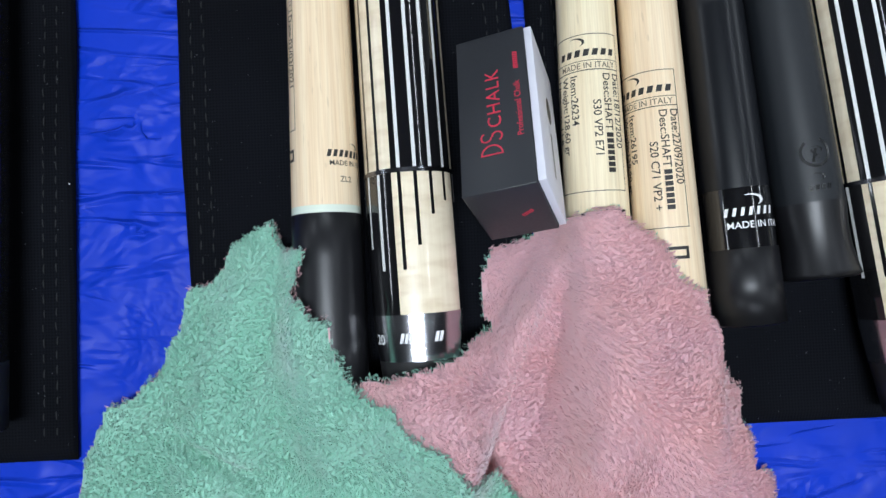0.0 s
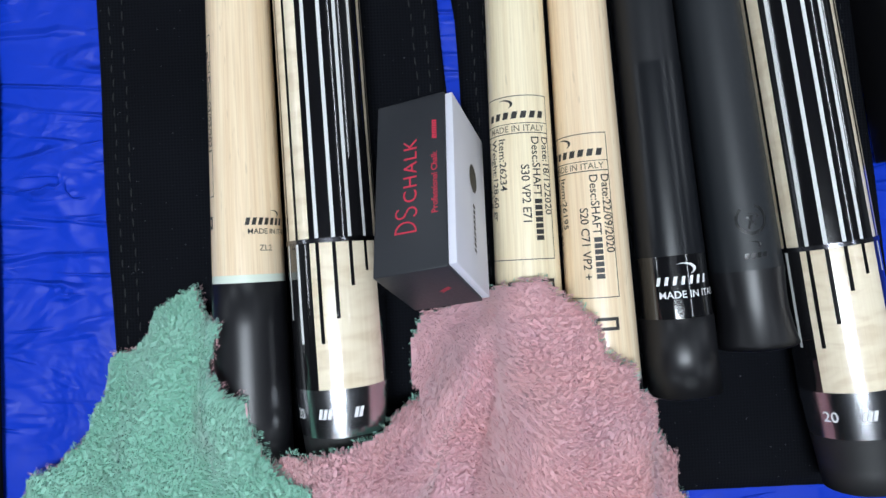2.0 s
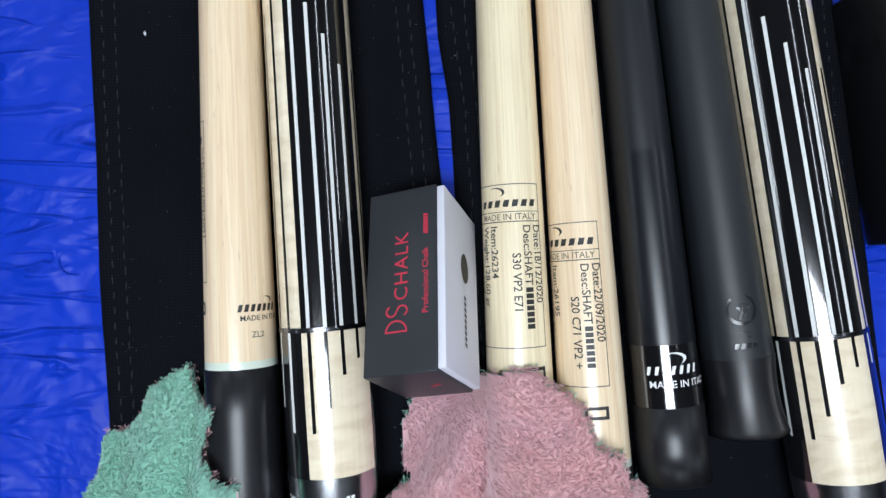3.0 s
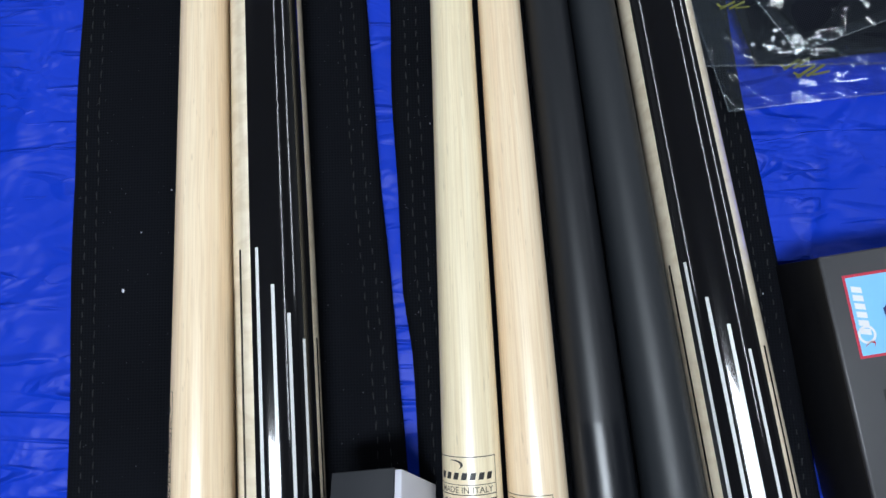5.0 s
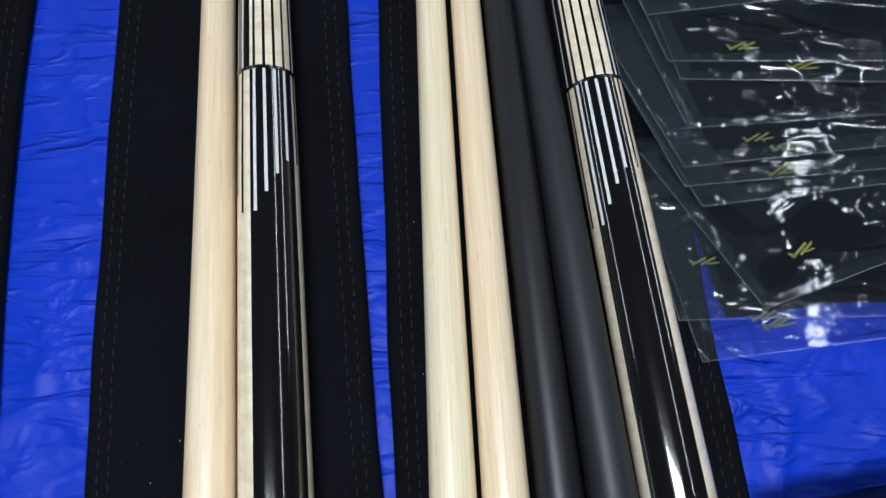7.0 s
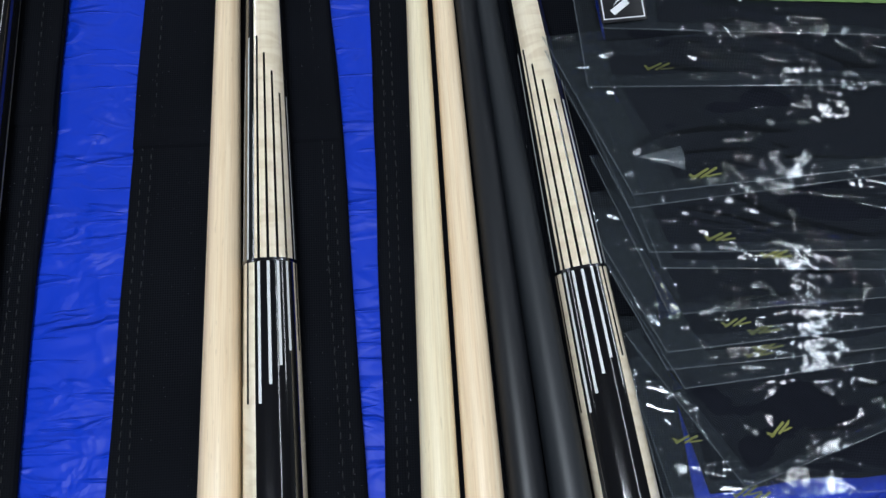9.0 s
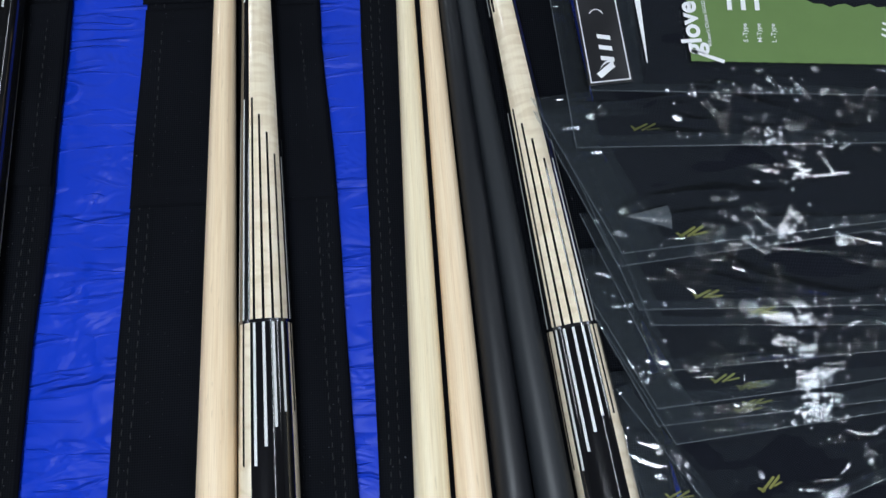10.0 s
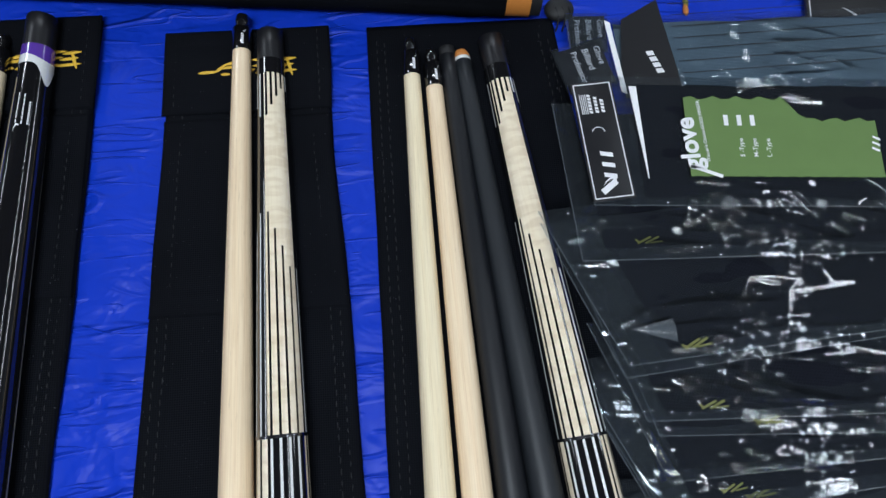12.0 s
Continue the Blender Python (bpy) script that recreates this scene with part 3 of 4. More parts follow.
SHAFT_B.printed("lettering", moved(glyphs("MADE IN ITALY", 0.0032), 0.001, 0), M_INK, 0.0197, deg(13))
SHAFT_B.printed("lettering", moved(glyphs("ZL2", 0.0036), 0, 0), M_INK_BROWN, 0.0125, deg(34))


# dark composite shafts
def dark_shaft(x0, slope, s_near, s_far, r0, r1, mat, label):
    prof = [(s_near - 0.06, r0), (s_near, r0), (s_near + 0.3, r0 + (r1 - r0) * 0.46), (s_far, r1), (s_far + 0.03, r1)]
    q = Cue("cue_shaft", x0, slope, prof, label, "dark composite cue shafts")
    q.tube("body", s_near, s_far, mat, cap1=True)
    return q


DARK_GLOSS = dark_shaft(0.1464, -0.0590, -0.0240, 0.668, 0.0150, 0.0061, M_CARBON_DARK, "glossy black composite cue shaft with white print")
DARK_GLOSS.tube("collar", -0.0240, 0.003, M_BLACK_GLOSS, "clear-coated black collar", lift=0.0002)
DARK_GLOSS.tube("clear_sleeve", 0.003, 0.087, M_SLEEVE, "clear film sleeve over the black shaft", lift=0.0002)
DARK_GLOSS.tube("joint_protector", -0.0575, -0.0240, M_BLACK_SATIN, "matt black joint protector", lift=0.0006, cap0=True, cap1=True)
DARK_GLOSS.tube("tip", 0.668, 0.6745, M_RUBBER, "black leather tip", lift=-0.0003, cap1=True)
DARK_GLOSS.printed("lettering", joined(moved(swoosh(0.0052), 0.0115, 0.0064), moved(word_bars(7, 0.0235, 0.0036, 0.58), 0, 0)), M_WHITE_INK, -0.0095, deg(-46), lift=0.0004)
DARK_GLOSS.printed("lettering", moved(glyphs("MADE IN ITALY", 0.0042), 0.0008, 0), M_WHITE_INK, -0.0150, deg(-46), lift=0.0004)
DARK_GLOSS.printed("lettering", word_bars(14, 0.03, 0.0015, 0.4), M_GREY_INK, 0.055, deg(22), down=True)
DARK_GLOSS.printed("lettering", word_bars(12, 0.026, 0.0015, 0.4), M_GREY_INK, 0.055, deg(32), down=True)

DARK_MATT = dark_shaft(0.1792, -0.0930, -0.0045, 0.664, 0.0152, 0.0064, M_CARBON, "matt dark grey carbon cue shaft with round emblem")
DARK_MATT.tube("joint_protector", -0.038, -0.0045, M_BLACK_SATIN, "flared black joint protector", lift=0.0003, cap0=True, shape=lambda t: 0.0016 * (1 - t) ** 3 - 0.0010 * math.sin(math.pi * t))
DARK_MATT.tube("ferrule", 0.664, 0.6665, M_INLAY_WHITE, "thin white ferrule", cap1=True)
DARK_MATT.tube("tip", 0.6665, 0.6730, M_ORANGE, "orange-brown leather tip", lift=-0.0002, cap1=True, shape=lambda t: -0.0022 * t * t)


def ring_piece(r, w, a0=0.0, a1=6.2832, n=28):
    out = []
    for i in range(n):
        a = a0 + (a1 - a0) * i / (n - 1)
        for rr in (r, r - w):
            out.append((rr * math.sin(a), rr * math.cos(a), 0))
    return out, [(2 * i, 2 * i + 1, 2 * i + 3, 2 * i + 2) for i in range(n - 1)]


DARK_MATT.printed("emblem", joined(ring_piece(0.0066, 0.0013, 0.4, 5.6), moved(swoosh(0.0030), 0.0, 0.001), moved(bar(0, 0, 0.0012, 0.006, 2), -0.002, -0.004, 1, -0.3), moved(bar(0, 0, 0.0012, 0.005, 2), 0.001, -0.003, 1, 0.7)), M_GREY_INK, 0.0170, deg(-6))
DARK_MATT.printed("lettering", joined(moved(word_bars(4, 0.010, 0.0022, 0.35), -0.005, 0), moved(swoosh(0.004), -0.001, 0.0055, 0.8)), M_GREY_INK, 0.0005, deg(-6))

# the third case's own cue: black butt with purple and white, and a pale shaft
B0 = [(-0.09, 0.0185), (0.0, 0.0185), (0.40, 0.0152), (0.58, 0.0125), (0.675, 0.0108), (0.717, 0.0106)]
BUTT_A = Cue("cue_butt", -0.2035, 0.0185, B0, "black lacquer cue butt with purple band and white points", "cue on the far case")
BUTT_A.tube("body", -0.06, 0.674, M_BLACK_GLOSS)
BUTT_A.tube("bumper", -0.09, -0.06, M_RUBBER, "black rubber bumper", cap0=True)
BUTT_A.tube("band", 0.674, 0.6865, M_PURPLE, "purple lacquer band", lift=0.0002)
BUTT_A.tube("joint_protector", 0.6865, 0.713, M_BLACK_SATIN, "matt black joint protector", lift=-0.0002, cap1=True)


def point_inlay(q, s0, s1, a, w, mat, hollow=False):
    """A long spear point that runs towards the joint."""
    n, verts = 26, []
    for i in range(n):
        t = i / (n - 1)
        s = s0 + (s1 - s0) * t
        half = w * (1 - t) ** 0.7 * min(1, 0.35 + t * 3) / q.rad(s)
        for k in (-1, -0.5, 0, 0.5, 1):
            verts.append(q.at(s, a + half * k, 0.00015))
    part("inlay_point", mesh_from("inlay_point", verts, grid_faces(5, n)), mat, q.t, "white inlaid point")


def wave_inlay(q, s0, s1, mat, lift):
    """A white scalloped edge round the butt below the purple band."""
    m, verts = 64, []
    for i in range(m + 1):
        a = 2 * math.pi * i / m
        dip = 0.5 - 0.5 * math.cos(2 * a + 0.6)
        lo = s0 - 0.016 * dip ** 4
        for s in (lo, s1 + 0.004 * (1 - dip)):
            verts.append(q.at(s, a, lift))
    faces = [(2 * i, 2 * i + 1, 2 * i + 3, 2 * i + 2) for i in range(m)]
    part("inlay_wave", mesh_from("inlay_wave", verts, faces), mat, q.t, "white scalloped inlay")


wave_inlay(BUTT_A, 0.671, 0.674, M_INLAY_WHITE, 0.0003)
for a in (-62, 118):
    point_inlay(BUTT_A, 0.30, 0.625, deg(a), 0.0045, M_INLAY_WHITE)
BUTT_A.printed("lettering", joined(moved(swoosh(0.004), -0.001, 0.0, 1, math.pi / 2), moved(word_bars(7, 0.024, 0.0048, 0.2), 0.002, 0.004, 1, math.pi / 2)), M_WHITE_INK, 0.618, deg(4))
BUTT_A.printed("lettering", moved(word_bars(9, 0.018, 0.0012, 0.3), 0.006, 0.004, 1, math.pi / 2), M_WHITE_INK, 0.618, deg(4))
SHAFT_A = Cue("cue_shaft", -0.2365, 0.021, [(-0.08, 0.0146), (0.0, 0.0145), (0.3, 0.0108), (0.684, 0.0068), (0.72, 0.0068)], "pale maple cue shaft on the outer case", "wooden cue shafts")
SHAFT_A.tube("wood", 0.0, 0.672, M_CREAM)
SHAFT_A.tube("joint_protector", -0.076, 0.0, M_BLACK_SATIN, "satin black joint protector", cap0=True, cap1=True)
tip_guard(SHAFT_A, 0.672)


# ---- chalk box, rolled over against the butt ----
def chalk_box():
    w, d, ln = 0.0334, 0.0397, 0.0775
    m = pose(0.0329, -0.0158, 0.0312, -25.1, -19.2, 7.3)
    t = thing("chalk_box", m, "charcoal card chalk box with a white inner tray, leaning", "box")
    bm = box_bm(w - 0.0035, ln, d, 0.0006, Matrix.Translation(((w - 0.0035) / 2, ln / 2, d / 2)))
    part("sleeve", bm, M_CARD, t, "charcoal card sleeve")
    tray = box_bm(0.0032, ln - 0.002, d - 0.001, 0.0004, Matrix.Translation((w - 0.0018, ln / 2, d / 2)))
    part("tray", tray, M_CARD_WHITE, t, "white card tray")
    top = Matrix.Translation((0, 0, d + 0.00015))
    up = top @ Matrix.Translation((0.0178, 0.0165, 0)) @ Matrix.Rotation(math.pi / 2, 4, "Z")
    d_mark = joined(ring_piece(0.0046, 0.0007, 0.0, math.pi, 16), bar(-0.0004, -0.0046, 0.0003, 0.0046, 2))
    s_mark = joined(moved(ring_piece(0.0024, 0.0007, -3.1, 1.2, 14), 0, 0.0021), moved(ring_piece(0.0024, 0.0007, 0.0, 4.3, 14), 0, -0.0024))
    flat_print("printed_mark", joined(moved(d_mark, 0.0, 0.0045), moved(s_mark, 0.0082, 0.0045)), M_RED_INK, t, up)
    flat_print("lettering", moved(glyphs("CHALK", 0.0082, 1.14, 0.0), 0.0122, 0), M_RED_INK, t, up)
    flat_print("lettering", moved(glyphs("Professional Chalk", 0.0036), 0.006, -0.0086), M_RED_INK, t, up)
    flat_print("printed_mark", moved(word_bars(8, 0.009, 0.002, 0.2), 0.039, -0.0086), M_RED_INK, t, up)
    side = Matrix.Translation((w - 0.00005, 0, 0)) @ Matrix.Rotation(math.pi / 2, 4, "Y")
    n = 24
    disc = [(0, 0, 0)] + [(0.0045 * math.cos(2 * math.pi * i / n), 0.0066 * math.sin(2 * math.pi * i / n), 0) for i in range(n)]
    faces = [(0, 1 + i, 1 + (i + 1) % n) for i in range(n)]
    flat_print("printed_mark", moved((disc, faces), -d * 0.42, ln * 0.62), M_INK, t, side)
    flat_print("printed_mark", moved(word_bars(9, 0.022, 0.0024, 0.3), -d * 0.42 + 0.001, ln * 0.18, 1.0, math.pi / 2), M_INK, t, side)
    front = Matrix.Rotation(math.pi / 2, 4, "X") @ Matrix.Translation((0, 0, 0.0001))
    flat_print("printed_mark", moved(word_bars(6, 0.006, 0.0022, 0.3), 0.019, 0.016, 1, 0.6), M_RED_INK, t, front)


chalk_box()


# ---- grey box of cue tips with a blue picture label ----
def tip_box():
    m = pose(0.2385, 0.1560, 0.0003, 0, 0, 7)
    t = thing("tip_box", m, "dark grey card box with a sky blue picture label", "box")
    w, ln, h = 0.105, 0.115, 0.0415
    # sides carry their shade in a near-black colour; the lid slab stays grey
    part("body", box_bm(w, ln, h - 0.002, 0.001, Matrix.Translation((w / 2, -ln / 2, h / 2 - 0.001))), M_TAG, t, "card sides in near black, their shade put into the colour")
    part("lid", box_bm(w + 0.0006, ln + 0.0006, 0.0024, 0.0010, Matrix.Translation((w / 2, -ln / 2, h - 0.0012))), M_BOX_GREY, t, "dark grey card lid")
    side = Matrix.Translation((-0.0002, 0, 0)) @ Matrix.Rotation(-math.pi / 2, 4, "Y")
    flat_print("printed_mark", joined(bar(0.012, -0.042, 0.023, -0.014, 2), bar(0.006, -0.032, 0.031, -0.022, 2)), M_TAG, t, side, "black cross print")
    top = Matrix.Translation((0, 0, h + 0.00015))
    flat_print("label_border", bar(0.0075, -0.046, 0.072, -0.0095, 2), M_RED_INK, t, top, "red border")
    up = Matrix.Translation((0, 0, 0.0002))
    flat_print("picture_label", bar(0.0086, -0.0448, 0.071, -0.0107, 2), M_LABEL_BLUE, t, up @ top, "sky blue picture label")
    up2 = Matrix.Translation((0, 0, 0.0004))
    flat_print("printed_mark", joined(moved(ring_piece(0.004, 0.0011), 0.0125, -0.036), moved(word_bars(6, 0.022, 0.0045, 0.3), 0.0145, -0.0365, 1, math.pi / 2)), M_WHITE_INK, t, up2 @ top)
    cube = ([(0.022, -0.026, 0), (0.031, -0.019, 0), (0.042, -0.024, 0), (0.032, -0.031, 0), (0.023, -0.036, 0), (0.033, -0.043, 0), (0.042, -0.035, 0)], [(0, 3, 2, 1), (0, 4, 5, 3), (3, 5, 6, 2)])
    flat_print("picture", cube, M_NAVY, t, up2 @ top, "navy picture of a chalk cube")
    flat_print("printed_mark", moved(swoosh(0.003), 0.0125, -0.0415, 1, 0.6), M_RED_INK, t, up2 @ top)
    flat_print("printed_mark", bar(0.014, -0.095, 0.075, -0.060, 2), M_TAG, t, top, "dark printed panel")
    flat_print("printed_mark", moved(word_bars(6, 0.026, 0.0055, 0.25), 0.021, -0.092, 1, math.pi / 2), M_RED_INK, t, up @ top, "red unreadable print")


tip_box()


# ---- plush towels ----
def inside(poly, x, y):
    hit = False
    for (x0, y0), (x1, y1) in zip(poly, poly[1:] + poly[:1]):
        if (y0 > y) != (y1 > y) and x < (x1 - x0) * (y - y0) / (y1 - y0) + x0:
            hit = not hit
    return hit


def edge_distance(poly, X, Y):
    best = np.full(X.shape, 9.0)
    for (x0, y0), (x1, y1) in zip(poly, poly[1:] + poly[:1]):
        dx, dy = x1 - x0, y1 - y0
        t = np.clip(((X - x0) * dx + (Y - y0) * dy) / (dx * dx + dy * dy), 0, 1)
        best = np.minimum(best, np.hypot(X - x0 - t * dx, Y - y0 - t * dy))
    return best


GX, GY = np.arange(-0.19, 0.19, 0.0016), np.arange(-0.215, 0.012, 0.0016)
XX, YY = np.meshgrid(GX, GY)


def cylinder_tops(X, Y):
    top = np.where(Y < -0.108, 0.0, 0.0045) + 0 * X
    for x0, slope, r, near, far in ((-0.0405, -0.0062, 0.0162, -0.077, 1), (-0.0022, -0.0306, 0.0206, -0.09, 1), (0.0828, -0.0047, 0.0155, -0.112, 1), (0.1138, -0.0284, 0.0157, -0.128, 1)):
        d = X - x0 - slope * Y
        h = 0.0046 + r + np.sqrt(np.maximum(0, r * r - d * d))
        h = h * np.clip(1 - (near - Y) * 14, 0, 1)
        ok = np.abs(d) < r
        top = np.where(ok, np.maximum(top, h), top)
    bx = (X > 0.0200) & (X < 0.064) & (Y > -0.004)
    return np.where(bx, np.maximum(top, 0.012), top)


def blurred(a, n):
    for _ in range(n):
        p = np.pad(a, 1, mode="edge")
        a = (p[:-2, 1:-1] + p[2:, 1:-1] + p[1:-1, :-2] + p[1:-1, 2:] + 2 * a) / 6
    return a


def draped(under, sag):
    h = under.copy()
    for _ in range(sag):
        h = np.maximum(under, blurred(h, 3))
    return blurred(h, 4)


def towel(name, poly, height, mat, hem, label, seed, tufts, thick=0.0045):
    rng = np.random.RandomState(seed)
    t = thing(name, pose(0, 0, 0), label, "towel", "plush towels")
    # uneven scalloped rim
    dist = edge_distance(poly, XX, YY)
    ins = np.array([[inside(poly, x, y) for x in GX] for y in GY])
    sd = np.where(ins, dist, -dist)
    rag = np.array([[0.0018 * noise.noise(Vector((x * 150, y * 150, seed))) + 0.0026 * noise.noise(Vector((x * 70, y * 70, seed + 3))) for x in GX] for y in GY])
    sd = sd + rag
    lump = np.array([[0.0034 * fbm(x * 28, y * 28, seed, 3) for x in GX] for y in GY])
    rim = np.sqrt(np.clip(sd / 0.006, 0, 1))
    H = height + lump + thick * (0.2 + 0.8 * rim)
    keep = sd > -0.0004
    idx = -np.ones(XX.shape, int)
    rows, cols = np.nonzero(keep)
    idx[rows, cols] = np.arange(len(rows))
    verts = np.stack([XX[keep], YY[keep], H[keep]], 1)
    low = verts.copy()
    low[:, 2] = np.maximum(height[keep] - 0.0005, 0.0005)
    q = keep[:-1, :-1] & keep[1:, :-1] & keep[:-1, 1:] & keep[1:, 1:]
    a, b, c, d = idx[:-1, :-1][q], idx[:-1, 1:][q], idx[1:, 1:][q], idx[1:, :-1][q]
    part("ground_weave", mesh_from("ground_weave", verts, np.stack([a, b, c, d], 1)), mat, t)
    part("back", mesh_from("back", low, np.stack([d, c, b, a], 1)), hem, t, "backing in the other colour")

    def surface(px, py):
        fx, fy = np.clip((px - GX[0]) / 0.0016, 0, len(GX) - 2.001), np.clip((py - GY[0]) / 0.0016, 0, len(GY) - 2.001)
        i, j = fx.astype(int), fy.astype(int)
        u, v = fx - i, fy - j
        return (H[j, i] * (1 - u) + H[j, i + 1] * u) * (1 - v) + (H[j + 1, i] * (1 - u) + H[j + 1, i + 1] * u) * v

    # pile: clumps of bent fibres that lean in swirling patches
    def pile_mesh(nm, spacing, each, pick, material_, ln, lift, outward, lab=""):
        cx0, cy0 = np.meshgrid(np.arange(GX[0], GX[-1] - 0.002, spacing), np.arange(GY[0] + 0.05, GY[-1] - 0.002, spacing))
        cx0 = cx0.ravel() + rng.uniform(-0.5, 0.5, cx0.size) * spacing
        cy0 = cy0.ravel() + rng.uniform(-0.5, 0.5, cy0.size) * spacing
        i, j = np.clip(((cx0 - GX[0]) / 0.0016).astype(int), 0, len(GX) - 1), np.clip(((cy0 - GY[0]) / 0.0016).astype(int), 0, len(GY) - 1)
        ok = pick(sd[j, i])
        cx0, cy0, i, j = cx0[ok], cy0[ok], i[ok], j[ok]
        n = len(cx0)
        ang = np.array([5.0 * fbm(x * 13, y * 13, seed + 11, 2) for x, y in zip(cx0, cy0)]) + rng.normal(0, 0.35, n)
        gy, gx = np.gradient(sd, 0.0016)
        if outward:
            ang = np.arctan2(-gy[j, i], -gx[j, i]) + rng.normal(0, 0.4, n)
        lean = rng.uniform(0.25, 0.65, n)
        L = ln * rng.uniform(0.75, 1.2, n)
        z0 = surface(cx0, cy0) + lift
        tx, ty = cx0 + np.cos(ang) * L * lean, cy0 + np.sin(ang) * L * lean
        tz = z0 - 0.0012 + L * (0.35 if outward else 1.0 - 0.35 * lean)
        rep = lambda a: np.repeat(a, each)
        m = n * each
        ph, rr = rng.uniform(0, 6.283, m), np.sqrt(rng.uniform(0, 1, m)) * spacing * 0.85
        bx, by = rep(cx0) + rr * np.cos(ph), rep(cy0) + rr * np.sin(ph)
        bz = surface(bx, by) + lift - 0.0010
        ex, ey = rep(tx) + 0.75 * rr * np.cos(ph), rep(ty) + 0.75 * rr * np.sin(ph)
        ez = 0.5 * rep(tz) + 0.5 * (surface(ex, ey) + lift + rep(tz - z0)) + rng.normal(0, 0.0003, m)
        mx, my, mz = bx * 0.55 + ex * 0.45, by * 0.55 + ey * 0.45, bz * 0.32 + ez * 0.68
        w = rng.uniform(0.00010, 0.00018, m)
        sx, sy = np.cos(ph + 1.57), np.sin(ph + 1.57)
        vs = []
        for px, py, pz, ww in ((bx, by, bz, 1.0), (mx, my, mz, 0.95), (ex, ey, ez, 0.35)):
            for sgn in (-1, 1):
                vs.append(np.stack([px + sgn * sx * w * ww, py + sgn * sy * w * ww, pz], 1))
        V = np.stack(vs, 1).reshape(-1, 3)
        k = np.arange(m)[:, None] * 6
        F = np.concatenate([k + np.array([[0, 1, 3, 2]]), k + np.array([[2, 3, 5, 4]])])
        ob = part(nm, mesh_from(nm, V, F), material_, t, lab)
        tagged(ob, kind="stuff")

    pile_mesh("fleece", 0.00122, tufts, lambda s: s > 0.0002, mat, 0.0030, 0.0, False, "short soft pile in clumps")
    pile_mesh("rim_fleece", 0.0016, 7, lambda s: (s > -0.0003) & (s < 0.0016), hem, 0.0024, -0.0022, True, "pile of the other side at the rim")
    return H


PINK = [(-0.025, -0.075), (-0.003, -0.071), (0.016, -0.064), (0.032, -0.054), (0.029, -0.047), (0.029, -0.031), (0.034, -0.019), (0.051, -0.016), (0.066, -0.006), (0.085, -0.003), (0.094, -0.011), (0.107, -0.021), (0.111, -0.035), (0.123, -0.043), (0.126, -0.055), (0.137, -0.063), (0.14, -0.081), (0.15, -0.089), (0.149, -0.104), (0.156, -0.115), (0.157, -0.13), (0.164, -0.134), (0.168, -0.149), (0.165, -0.21), (-0.06, -0.21), (-0.045, -0.09)]
GREEN = [(-0.071, -0.002), (-0.061, -0.015), (-0.051, -0.018), (-0.054, -0.034), (-0.041, -0.048), (-0.037, -0.064), (-0.025, -0.08), (-0.01, -0.087), (-0.004, -0.098), (0.01, -0.103), (0.02, -0.116), (0.033, -0.122), (0.042, -0.137), (0.05, -0.21), (-0.172, -0.21), (-0.169, -0.141), (-0.162, -0.115), (-0.155, -0.101), (-0.15, -0.089), (-0.137, -0.079), (-0.12, -0.068), (-0.118, -0.056), (-0.108, -0.033), (-0.097, -0.03), (-0.091, -0.016), (-0.083, -0.009)]
under = cylinder_tops(XX, YY)
pink_h = draped(under, 24)
# a deep fold runs down the pink towel, with a swelling beside it
lane = 0.069 - 0.42 * (-0.035 - YY)
pink_h = pink_h + 0.024 * np.exp(-((XX - lane + 0.016) / 0.011) ** 2) * np.clip((-0.02 - YY) / 0.03, 0, 1)
pink_h = pink_h + 0.010 * np.exp(-((XX - lane - 0.034) / 0.017) ** 2) * np.clip((-0.02 - YY) / 0.03, 0, 1)
pink_h = pink_h - 0.021 * np.exp(-((XX - lane - 0.001) / 0.008) ** 2) * np.clip((-0.025 - YY) / 0.03, 0, 1)
pink_h = np.maximum(pink_h, under)
pink_top = towel("plush_towel", PINK, pink_h, M_PINK_PILE, M_GREEN_PILE, "rumpled dusty pink plush cleaning towel with green back", 21, 8)
ins_p = np.array([[inside(PINK, x, y) for x in GX] for y in GY])
under_g = np.where(ins_p, np.maximum(under, pink_top), under)
green_h = draped(under_g, 18)
lane = -0.075 - 0.35 * (-0.02 - YY)
green_h = green_h + 0.012 * np.exp(-((XX - lane) / 0.014) ** 2) * np.clip((-0.005 - YY) / 0.03, 0, 1)
green_h = green_h + 0.009 * np.exp(-((XX + 0.055 - 0.5 * (YY + 0.05)) / 0.012) ** 2) * np.clip((-0.02 - YY) / 0.03, 0, 1)
green_h = np.maximum(green_h - 0.010 * np.exp(-((YY + 0.106 + 0.58 * (XX + 0.105)) / 0.0045) ** 2) * np.clip((-0.05 - XX) / 0.03, 0, 1), under_g)
towel("plush_towel", GREEN, green_h, M_GREEN_PILE, M_PINK_PILE, "rumpled mint green plush cleaning towel with pink back", 33, 8)


